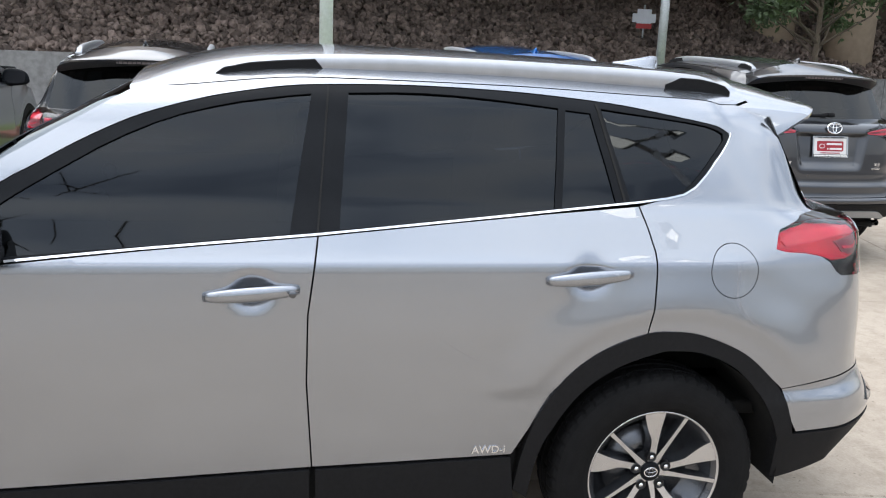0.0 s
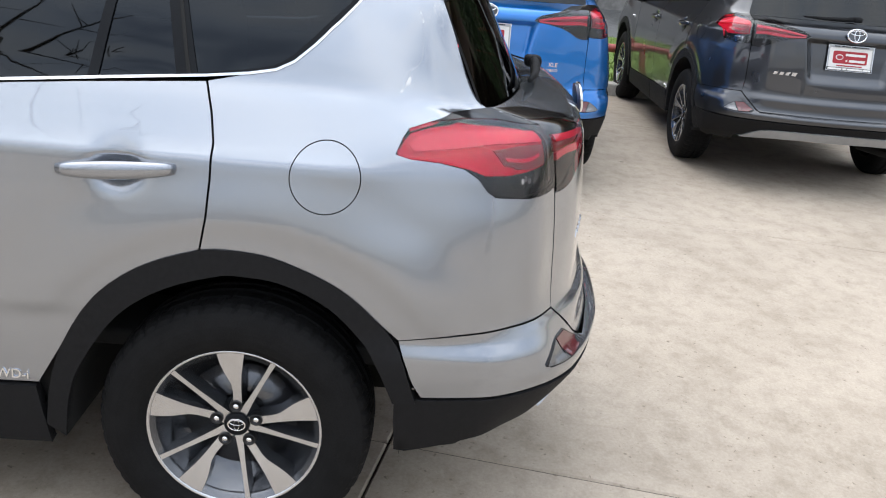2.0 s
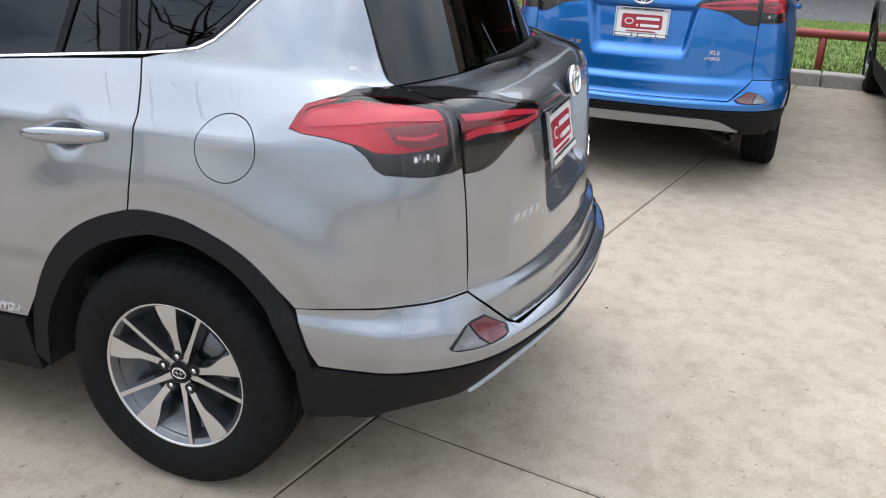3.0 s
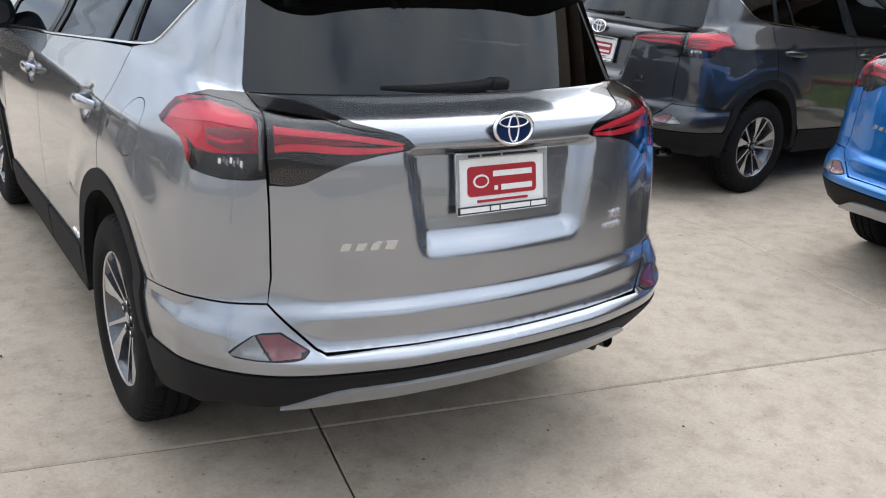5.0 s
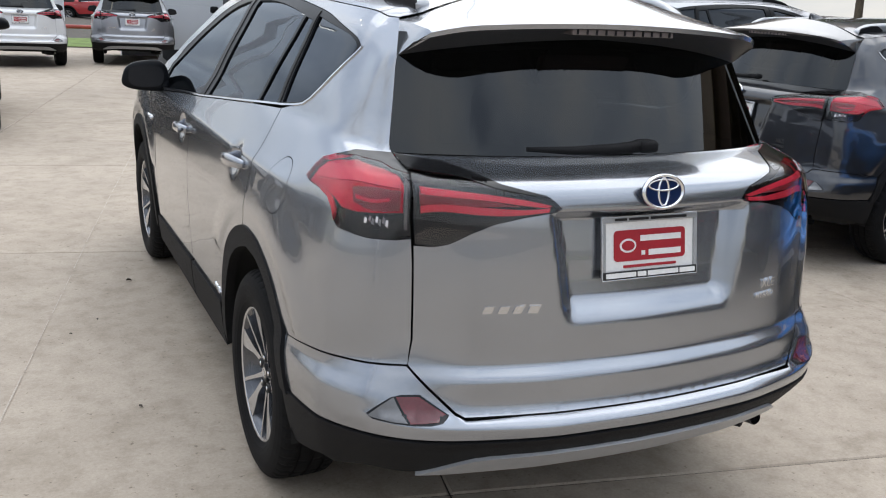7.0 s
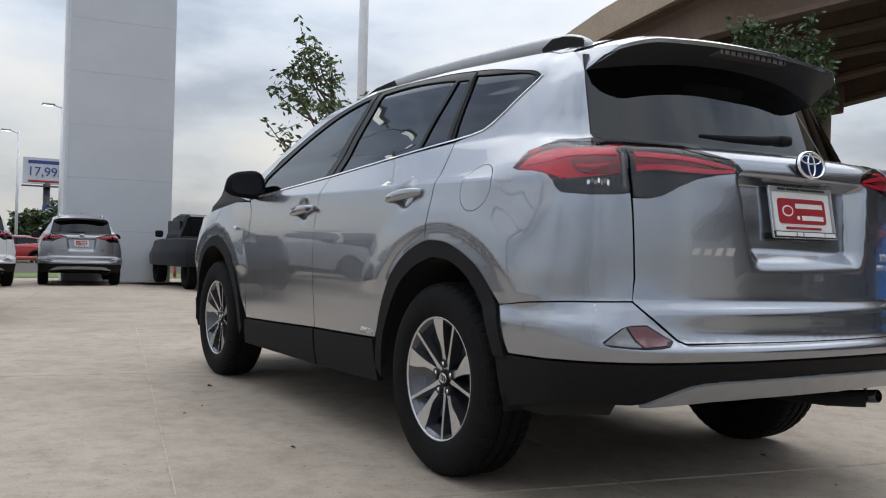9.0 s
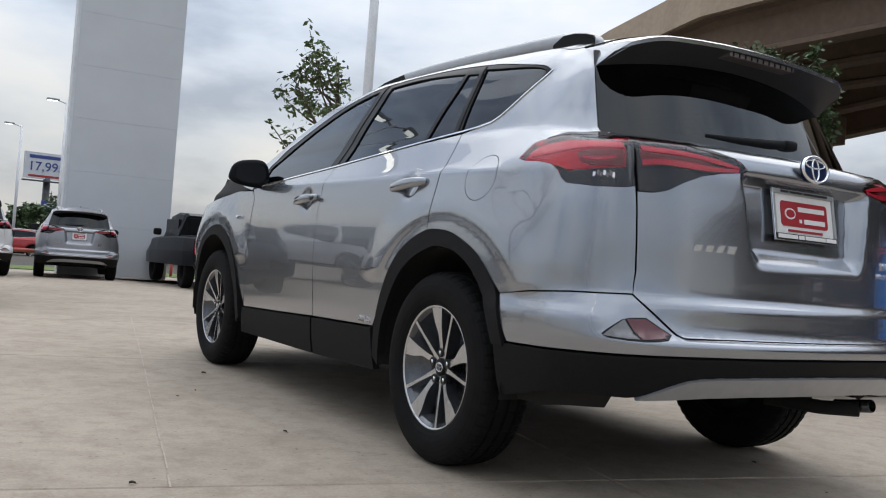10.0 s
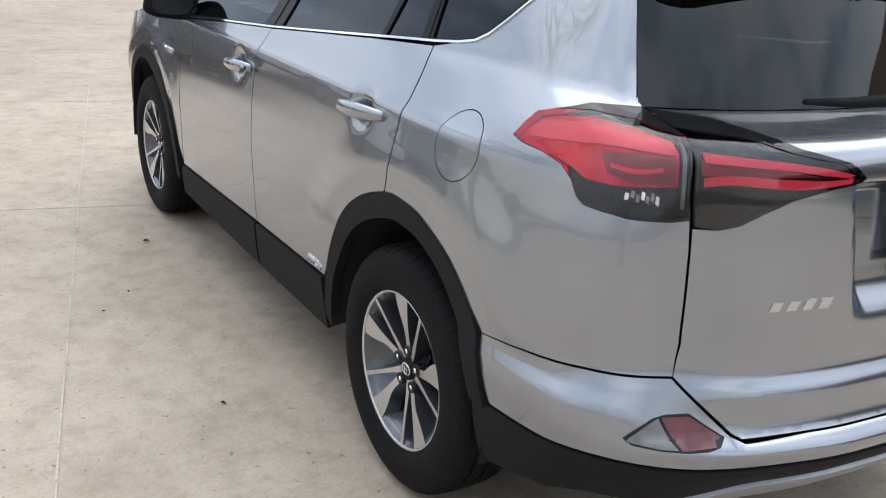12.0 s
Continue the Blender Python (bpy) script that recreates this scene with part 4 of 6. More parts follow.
        # windows
        panes = {"front_window": [F(y, z) for y, z in ((1.180, 1.150), (2.0, 1.086), (2.02, 1.18), (1.975, 1.224), (1.833, 1.311), (1.685, 1.397), (1.53, 1.464), (1.367, 1.505), (1.201, 1.530), (1.115, 1.540))],
                 "rear_window": [F(y, z) for y, z in ((.372, 1.222), (.7, 1.192), (1.033, 1.162), (1.000, 1.546), (.81, 1.553), (.62, 1.546), (.335, 1.518))],
                 "door_quarter_light": [F(y, z) for y, z in ((.168, 1.240), (.346, 1.224), (.310, 1.513), (.228, 1.505))],
                 "quarter_window": [F(y, z) for y, z in ((.118, 1.247), (.0, 1.262), (-.05, 1.272), (-.09, 1.292), (-.132, 1.332), (-.192, 1.397), (-.240, 1.446), (-.200, 1.468), (-.074, 1.490), (.19, 1.520))]}
        keep = {"front_window": (0, 1, 2, 9), "rear_window": (0, 2, 3, 6), "door_quarter_light": (0, 1, 2, 3), "quarter_window": (0, 9)}
        panes = {k: rounded(v, keep[k], 1) for k, v in panes.items()}
        panel("window_surround", DLO, GLOSSBLACK, car, "black window surround and pillars", holes=list(panes.values()), off=-.002, lip=.012, gap=.001, mirror=mirror, bare=True, step=.03)
        for k, v in panes.items():
            ob = panel(k, v, GLASS_F if k == "front_window" else GLASS, fd if k == "front_window" else (car if k == "quarter_window" else rd), "dark tinted window glass", off=-.008, lip=0, gap=-.003, mirror=mirror, bare=True, step=.04)
            ob.visible_shadow = False
        strip("chrome_strip", [F(2.05, 1.068)] + BELT[1:] + DLO_REAR + [F(-.259, 1.452)], .0075, CHROME, car, mirror=mirror, label="bright window strip")
        gapu = [F(1.098, 1.15), F(1.062, 1.566)]
        strip("pillar_seam", gapu, .006, SHELL, car, mirror=mirror, height=.0005)
        strip("pillar_seam", [F(.205, 1.535), F(.136, 1.234)], .010, SHELL, car, mirror=mirror, height=.0005)
        arch_pair(car, ARCH, ARCH_IN, 0, mirror)
        arch_pair(car, FARCH, FARCH_IN, 2.66, mirror)
        # mirror on the front door
        bm = bmesh.new()
        bmesh.ops.create_uvsphere(bm, u_segments=28, v_segments=18, radius=1.0)
        for v in bm.verts:
            c = v.co
            sx, sz = math.copysign(abs(c.x) ** .62, c.x), math.copysign(abs(c.z) ** .62, c.z)
            back = c.y if c.y > 0 else c.y * .25
            v.co = Vector((-.938 + sx * (.112 - .018 * sz), 1.975 + back * .085, 1.140 + sz * (.075 + .012 * sx)))
            if mirror:
                v.co.x *= -1
        if mirror:
            bmesh.ops.reverse_faces(bm, faces=bm.faces)
        mh = part("door_mirror", bm, GLOSSBLACK, fd, "black door mirror on a short arm")
        sx = 1 if mirror else -1
        oval = [(sx * .94 + .085 * math.copysign(abs(math.cos(a)) ** .6, math.cos(a)), 1.139 + .052 * math.copysign(abs(math.sin(a)) ** .6, math.sin(a))) for a in (2 * math.pi * k / 28 for k in rn(28))]
        # the mirror's dark reflection is put into this smoked colour
        part("mirror_glass", flat_shape(oval, .006, m=pose(0, 1.952, 0)), SMOKE, mh, "", smooth=False)
        part("mirror_arm", tube([(sx * .86, 1.985, 1.095), (sx * .80, 1.975, 1.085), (sx * .76, 1.96, 1.08)], [.032, .034, .03], 12), GLOSSBLACK, mh)
        # rail on the roof
        bm, rows = bmesh.new(), []
        for y in dense([(k, 0) for k in RAIL_Y], .06, closed=False):
            y = y[0]
            x, lo, hi = .486 + .016 * (y + .32) / 1.72, rail_foot(y) - .045, rail_top(y)
            h = hi - rail_foot(y)
            sec = ((-.006, hi - h - .020), (-.002, hi - h - .016), (0, hi - .60 * h), (-.002, hi - .34 * h), (-.006, hi - .24 * h), (-.010, hi - .14 * h), (-.017, hi - .05 * h), (-.024, hi), (-.036, hi), (-.043, hi - .10 * h), (-.046, hi - .35 * h), (-.044, hi - h - .020))
            rows.append([bm.verts.new((sx * (x + dx), y, z)) for dx, z in sec])
        for r0, r1 in zip(rows, rows[1:]):
            for i in rn(12):
                bm.faces.new((r0[i], r0[(i + 1) % 12], r1[(i + 1) % 12], r1[i]))
        bm.faces.new(rows[0]), bm.faces.new(rows[-1][::-1])
        bmesh.ops.recalc_face_normals(bm, faces=bm.faces)
        rail = part("roof_rail", bm, SATIN, car, "satin silver roof rail with black feet")
        # black strip under the rail, added for the shade in the open gap
        bm, rows = bmesh.new(), []
        for y in dense([(k, 0) for k in RAIL_Y[2:-2]], .06, closed=False):
            y = y[0]
            x, lo, z = .486 + .016 * (y + .32) / 1.72, rail_foot(y) - .045, rail_foot(y) - .016
            rows.append([bm.verts.new((sx * (x + dx), y, q)) for dx, q in ((-.006, lo), (-.006, z), (-.040, z), (-.040, lo))])
        for r0, r1 in zip(rows, rows[1:]):
            for i in rn(3):
                bm.faces.new((r0[i], r0[i + 1], r1[i + 1], r1[i]))
        bmesh.ops.recalc_face_normals(bm, faces=bm.faces)
        part("rail_gap_shade", bm, CLAD, rail, "black strip added for the shade in the gap under the rail", smooth=False)
        for ys in ((-.312, -.295, -.26, -.20, -.13, -.075), (1.418, 1.38, 1.30, 1.20, 1.10, 1.075)):
            bm, rows = bmesh.new(), []
            for k, y in enumerate(ys):
                x, lo, h = .489 + .016 * (y + .32) / 1.72, rail_foot(y) - .03, rail_top(y) - rail_foot(y)
                top = rail_foot(y) + h * (.80, .80, .78, .74, .68, .05)[k]
                rows.append([bm.verts.new((sx * (x + dx), y, z)) for dx, z in ((0, lo), (0, top - .003), (-.003, top), (-.014, top))])
            for r0, r1 in zip(rows, rows[1:]):
                for i in rn(3):
                    bm.faces.new((r0[i], r0[i + 1], r1[i + 1], r1[i]))
            bm.faces.new(rows[0]), bm.faces.new(rows[-1][::-1])
            bmesh.ops.recalc_face_normals(bm, faces=bm.faces)
            part("rail_foot", bm, CLAD, rail, "black plastic rail foot", smooth=False)
        for x, y in ((-.775, 0), (-.775, 2.66)):
            wheel_meshes(car, -x if mirror else x, y, 180 if mirror else 0)

    # tail
    cx = -1.6
    gate_out = [GAP_LOW, (-.936, .75), (-.936, .85), (-.936, .95), R(.6635, 1.0)] + GATE_LAMP[::-1][3:] [:10] + [GATE_LAMP[1], (-.950, 1.2295), (-1.05, 1.2295), (-1.2, 1.2295), (-1.4, 1.230), (cx, 1.230), (cx, .5655), (-1.4, .5655), (-1.2, .5655), GATE_CORNER, R(.575, .578)]
    gate = panel("tailgate", gate_out, SILVER, car, "silver metallic tailgate with a plate recess", both=True, step=.012, fine=.010)
    bump_out = [F(-.405, .652), (-.55, .665), (-.70, .675), R(.679, .685), R(.578, .573), R(.557, .564), (-1.2, .5642), (-1.4, .5642), (cx, .5642), (cx, .517), (-1.4, .516), (-1.1, .513), (-.93, .509), (-.78, .505), (-.62, .502), F(-.472, .502), F(-.448, .54), F(-.42, .61)]
    bumper = panel("rear_bumper", bump_out, SILVER, car, "silver metallic rear bumper", both=True, step=.014, fine=.012)
    clad = [F(-.404, .494), F(-.46, .496), (-.62, .496), (-.78, .499), (-.93, .503), (-1.1, .507), (-1.4, .510), (cx, .511), (cx, .40), (-1.1, .40), (-.93, .372), (-.78, .372), (-.62, .365), F(-.44, .325), F(-.412, .330), F(-.406, .43)]
    panel("bumper_cladding", clad, CLAD, bumper, "textured black lower bumper", off=.004, lip=.05, both=True, step=.025)
    skid = [R(.638, .374), R(.60, .396), R(.55, .426), R(.50, .447), (-1.25, .456), (cx, .460), (cx, .398), (-1.25, .396), (-1.0, .374)]
    panel("skid_plate", rounded(skid, (0, 5, 6), 1), SATIN, bumper, "satin silver skid plate", off=.014, lip=.02, gap=0, both=True, step=.025)
    for mirror in (False, True):
        ref = rounded([R(.790, .556), R(.752, .592), R(.716, .615), R(.656, .619), R(.592, .573), R(.622, .556), R(.70, .550)], (3, 4), 1)
        rf = panel("reflector", ref, SMOKE, bumper, "red and clear bumper reflector", off=.003, lip=.006, gap=0, mirror=mirror)
        panel("red_reflector", [R(.690, .554), R(.712, .611), R(.658, .614), R(.600, .574), R(.625, .560)], REFLRED, rf, off=.005, lip=.004, gap=0, mirror=mirror)
        panel("clear_reflector", [R(.779, .560), R(.750, .588), R(.718, .610), R(.696, .5545), R(.73, .5545)], REFLCLEAR, rf, off=.005, lip=.004, gap=0, mirror=mirror)
        lamp_parts(car, gate, mirror)
    # rear glass and its black border
    def pane(s_, t_, off=0.0):
        yc, ye = -.699 + .131 * t_, -.566 + .114 * t_
        return (s_ * (.654 - .060 * t_), yc + (ye - yc) * abs(s_) ** 2.4 + off, 1.200 + .242 * t_)
    gs, gt = np.linspace(-1, 1, 41), np.linspace(0, 1.27, 13)
    vs = [pane(a, b) for b in gt for a in gs]
    fs = [(i * 41 + j, i * 41 + j + 1, (i + 1) * 41 + j + 1, (i + 1) * 41 + j) for i in rn(12) for j in rn(40)]
    g = raw("rear_glass", vs, fs, GLASS_R, gate, "dark tinted rear window")
    g.visible_shadow = False
    vs = [pane(a, b, .006) for b in gt for a in gs]
    fr = [f for k, f in enumerate(fs) if k // 40 < 1 or k % 40 < 3 or k % 40 > 36 or k // 40 > 10]
    raw("glass_border", vs, fr, UNDER, g, "black printed glass border")
    # wiper
    bm = tube([(.055, -.752, 1.236), (-.05, -.748, 1.226), (-.18, -.735, 1.222), (-.315, -.708, 1.224)], [.017, .016, .012, .006], 10)
    wp = part("rear_wiper", bm, CLAD, gate, "black rear wiper")
    part("wiper_cap", boxed((.015, -.775, 1.215, .075, -.72, 1.25, .012)), CLAD, wp)
    # roof
    yk = np.concatenate([np.linspace(-.37, 1.30, 36), np.linspace(1.34, 1.655, 9)])
    crown = lambda y: 1.685 - .90 * top_drop(min(y, 1.2)) - .34 * max(0, y - 1.15) ** 2
    pillar = [F(1.56, 1.570)] + [F(y, z) for y, z in ((1.652, 1.534), (1.769, 1.466), (1.986, 1.338), (2.22, 1.19), (2.30, 1.085))]
    vs = []
    for y in yk:
        uv = (y if y > -.30 else -.30 + (y + .30) * 3.43, 1.57) if y < 1.56 else mix(pillar[0], pillar[1], (y - 1.56) / .10)
        q = body([uv[0]], [min(uv[1], 1.57)], 0, True)[0][0]
        for s in np.linspace(-1, 1, 33):
            a = 1 - (abs(s)) ** 2.3
            vs.append((q[0] * -s, y if abs(s) < .97 else q[1], q[2] + (crown(y) - q[2]) * a))
    fs = [(i * 33 + j, i * 33 + j + 1, (i + 1) * 33 + j + 1, (i + 1) * 33 + j) for i in rn(len(yk) - 1) for j in rn(32)]
    raw("roof_skin", vs, [f[::-1] for f in fs], SILVER, car, "silver metallic roof")
    # windscreen and bonnet
    vs, rows = [], dense([mix(pillar[0], pillar[1], .9)] + pillar[1:], .05, closed=False)
    for k, uv in enumerate(rows):
        t = k / (len(rows) - 1)
        e = body([uv[0]], [uv[1]], -.004, True)[0][0]
        for s in np.linspace(-1, 1, 17):
            c = 1 - abs(s) ** 2.2
            vs.append((e[0] * -s, e[1] + .10 * t * c, e[2] + (.040 - .015 * t) * c))
    raw("windscreen", vs, [(i * 17 + j, i * 17 + j + 1, (i + 1) * 17 + j + 1, (i + 1) * 17 + j) for i in rn(len(rows) - 1) for j in rn(16)], GLASS_F, car, "tinted windscreen").visible_shadow = False
    vs = []
    for k in rn(15):
        t = k / 14
        u = 2.12 + t * 1.30
        e = body([u], [np.interp(u, [2.1, 2.66, 3.1, 3.5], [1.062, 1.025, .975, .93])], 0, True)[0][0]
        for s in np.linspace(-1, 1, 21):
            vs.append((e[0] * -s, e[1] + .10 * (1 - s * s) * (t ** 2) + .12 * (1 - s * s) * (1 - t), e[2] + .055 * (1 - abs(s) ** 3)))
    raw("bonnet", vs, [(i * 21 + j, (i + 1) * 21 + j, (i + 1) * 21 + j + 1, i * 21 + j + 1) for i in rn(14) for j in rn(20)], SILVER, car, "silver metallic bonnet")
    # spoiler
    vs, fs, idx, n = [], [], [], 33
    seam = [body([u], [v], -.002, True)[0][0] for u, v in dense([(-.532, 1.562), (-.61, 1.538), (-.79, 1.495), (-.912, 1.458)], .05, closed=False)]
    p0, low = seam[0], seam[-1]
    for s in np.linspace(-1, 1, n):
        a = abs(s)
        yr = -.672 + .035 * a ** 2 + .058 * max(0, (a - .78) / .22) ** 2
        zr = 1.560 - .026 * a ** 2 - .016 * max(0, (a - .8) / .2) ** 2
        yf, zf = (-.373 if a < .97 else p0[1]), p0[2] + (crown(-.37) - p0[2]) * (1 - a ** 2.3)
        xf = -p0[0]
        for t in (0, .25, .5, .75, .92, 1):
            vs.append(((xf + (.552 - xf) * t) * s, yf + (yr - yf) * t, zf + (zr - zf) * t + .012 * t * (1 - t) - .004 * (t == 1)))
        vs += [(.553 * s, yr + .003, zr - .017), (.58 * s, yr + .05, zr - .026 - .006 * a), (-low[0] * s, low[1] - .004, 1.482 + (low[2] - 1.482) * a)]
    for i in rn(n - 1):
        for j in rn(8):
            fs.append((i * 9 + j, i * 9 + j + 1, (i + 1) * 9 + j + 1, (i + 1) * 9 + j))
            idx.append(1 if j >= 6 else 0)
    for e, s in ((0, -1), (n - 1, 1)):
        b0, m = len(vs), len(seam)
        edge = [np.array(vs[e * 9 + k]) for k in rn(6)]
        for k, q in enumerate(seam):
            t = k / (m - 1) * 5
            i0 = min(int(t), 4)
            o = edge[i0] + (edge[i0 + 1] - edge[i0]) * (t - i0)
            q = q * np.array([-s, 1, 1])
            for w in (0, .25, .5, .75, 1):
                vs.append(tuple(q + (o - q) * w + np.array([s * .012 * w * (1 - w) * t / 5, 0, .006 * w * (1 - w)])))
        for k in rn(m - 1):
            for i in rn(4):
                f = (b0 + k * 5 + i, b0 + (k + 1) * 5 + i, b0 + (k + 1) * 5 + i + 1, b0 + k * 5 + i + 1)
                fs.append(f), idx.append(0)
        f = (b0 + (m - 1) * 5, b0 + (m - 1) * 5 + 4, e * 9 + 6)
        fs.append(f), idx.append(0)
    sp = raw("roof_spoiler", vs, fs, SILVER, gate, "silver roof spoiler with a dark underside", mats=(UNDER,), idx=idx)
    bme = bmesh.new()
    bme.from_mesh(sp.data)
    bmesh.ops.remove_doubles(bme, verts=bme.verts, dist=.0004)
    bmesh.ops.recalc_face_normals(bme, faces=bme.faces)
    for e in bme.edges:
        e.smooth = e.calc_face_angle(0) < .7
    bme.to_mesh(sp.data)
    bme.free()
    part("brake_light", boxed((-.17, -.658, 1.524, .17, -.600, 1.541, .003)), BRAKEL, sp, "smoky ribbed high-level brake light", smooth=False)
    for k in rn(11):
        x = -.155 + .031 * k
        part("lens_rib", boxed((x - .003, -.6605, 1.5255, x + .003, -.6565, 1.5395)), SMOKE, sp, "", smooth=False)
    # antenna fin
    bm = bmesh.new()
    rows = []
    for y, h, w in ((-.06, .003, .006), (-.11, .012, .018), (-.17, .026, .024), (-.215, .038, .016), (-.24, .036, .010), (-.23, .003, .028)):
        z = crown(y)
        rows.append([bm.verts.new((sx * w * k, y, z + h * k2)) for sx, k, k2 in ((-1, 1, 0), (-1, .55, .6), (0, 0, 1), (1, .55, .6), (1, 1, 0))])
    for r0, r1 in zip(rows, rows[1:]):
        for i in rn(4):
            bm.faces.new((r0[i], r0[i + 1], r1[i + 1], r1[i]))
    bmesh.ops.recalc_face_normals(bm, faces=bm.faces)
    part("antenna_fin", bm, SILVER, car, "silver shark-fin aerial")
    # badges
    em = Matrix.Translation((0, -.899, 1.137)) @ pose(0, 0, 0, -9)

    def ellipse(rx, rz, n=44):
        return [(rx * math.cos(2 * math.pi * k / n), rz * math.sin(2 * math.pi * k / n)) for k in rn(n)]

    def ring(rx, rz, w, y0, cx=0, cz=0):
        bm = bmesh.new()
        rows = []
        for k in rn(44):
            a = 2 * math.pi * k / 44
            c, s = math.cos(a), math.sin(a)
            rows.append([bm.verts.new((cx + (rx + o) * c, y0 + h, cz + (rz + o) * s)) for o, h in ((0, .008), (-.2 * w, .001), (-.5 * w, 0), (-.8 * w, .001), (-w, .008))])
        for k in rn(44):
            for i in rn(4):
                bm.faces.new((rows[k][i], rows[(k + 1) % 44][i], rows[(k + 1) % 44][i + 1], rows[k][i + 1]))
        bmesh.ops.recalc_face_normals(bm, faces=bm.faces)
        bmesh.ops.transform(bm, matrix=em, verts=bm.verts)
        return bm
    badge = part("oval_emblem", flat_shape(ellipse(.064, .044), .012, m=em @ pose(0, -.004, 0)), EMBLUE if hybrid else GUNMETAL, gate, "oval chrome emblem with a blue field", smooth=False)
    part("emblem_ring", ring(.069, .0485, .010, -.010), CHROME, badge)
    part("emblem_bar", ring(.020, .040, .007, -.008), CHROME, badge)
    part("emblem_bar", ring(.052, .018, .007, -.008, 0, .018), CHROME, badge)
    # bars in place of the model name, left of the plate
    for k, w in enumerate((.033, .033, .031, .034)):
        x0 = -.512 + k * .0395
        a = body([R(x0, .842)[0]], [.842], 0)[0][0]
        mm = Matrix.Translation((x0, a[1] - .003, .829)) @ pose(0, 0, 0, 0, 0, math.degrees(math.atan2(-.030, .14)))
        part("model_badge", flat_shape([(0, 0), (w, 0), (w + .011, .027), (.011, .027)], .004, m=mm, bevel=.0035), MACHINED, gate, "chrome model badge drawn as a bar", smooth=False)

    def rear_word(text, size, x, z):
        a = body([R(x, z)[0]], [R(x, z)[1]], 0)[0][0]
        yaw = math.degrees(math.atan2(.035, .16))
        return word(text, size, .002, Matrix.Translation((x, a[1] - .002, z)) @ pose(0, 0, 0, 90, 0, yaw) @ Matrix.Shear("XZ", 4, (0, 0)))
    part("grade_badge", rear_word("XLE", .038, .445, .838), CHROME, gate, "chrome lettering XLE", smooth=False)
    if hybrid:
        part("hybrid_badge", rear_word("HYBRID", .026, .435, .803), CHROME, gate, "chrome lettering HYBRID", smooth=False)
        a = body([2.23], [.90], 0)[0][0]
        part("wing_badge", word("HYBRID", .034, .002, Matrix.Translation((a[0] - .002, 2.23, .90)) @ pose(0, 0, 0, 90, 0, -90)), CHROME, car, "chrome lettering HYBRID", smooth=False)
        a = body([.60], [.472], 0)[0][0]
        part("drive_badge", word("AWD-i", .036, .002, Matrix.Translation((a[0] - .002, .565, .474)) @ pose(0, 0, 0, 90, 0, -90)), CHROME, car, "chrome lettering AWD-i", smooth=False)
    rear_plate(gate, hybrid)
    bm = lathe([(.022, -.815), (.025, -.812), (.025, -.66), (.021, -.66), (.021, -.81)], 20, "Y")
    bmesh.ops.transform(bm, matrix=Matrix.Translation((.60, .025, .192)) @ pose(0, 0, 0, -9), verts=bm.verts)
    part("exhaust_tip", bm, GUNMETAL, car, "dark steel exhaust tip")
    # cabin
    bm = boxed((-.62, .35, .55, -.08, .95, .80, .06), (-.62, .28, .72, -.08, .45, 1.28, .06), (.08, .35, .55, .62, .95, .80, .06), (.08, .28, .72, .62, .45, 1.28, .06))
    part("rear_bench", bm, SEATM, car)
    for x in (-.36, .36):
        part("front_seat", boxed((x - .25, 1.15, .55, x + .25, 1.70, .78, .06), (x - .24, 1.05, .72, x + .24, 1.22, 1.26, .07), (x - .12, 1.05, 1.27, x + .12, 1.15, 1.42, .05)), SEATM, car, "dark cloth front seat")
    part("dashboard", boxed((-.70, 1.95, .75, .70, 2.30, 1.04, .06)), SHELL, car)
    part("headlining", boxed((-.50, -.30, 1.50, .50, 1.40, 1.52, .01)), SEATM, car)
    part("cabin_floor", boxed((-.74, -.55, .50, .74, 2.3, .55, .01)), SHELL, car)
    return car


def repaint(car, paint_to, label):
    """Gives a copy its own paint; the meshes stay shared."""
    tagged(car, label)
    for o in car.children_recursive:
        for s in o.material_slots:
            if s.material == EMBLUE:
                s.link = "OBJECT"
                s.material = GUNMETAL
            if s.material == SILVER:
                s.link = "OBJECT"
                s.material = paint_to
    return car


# ---- ground ----
def ground_z(x, y):
    """The lot falls gently towards +y, and dips a little under the grey car."""
    d = -.021 * max(0.0, y - 3.4)
    sx, sy = min(1, max(0, (x - 1.8) / 1.2)), min(1, max(0, (y - .35) / .9))
    return d - .065 * sx * sx * (3 - 2 * sx) * sy * sy * (3 - 2 * sy) * (1 if x < 9 else max(0, 1 - (x - 9) / 3))


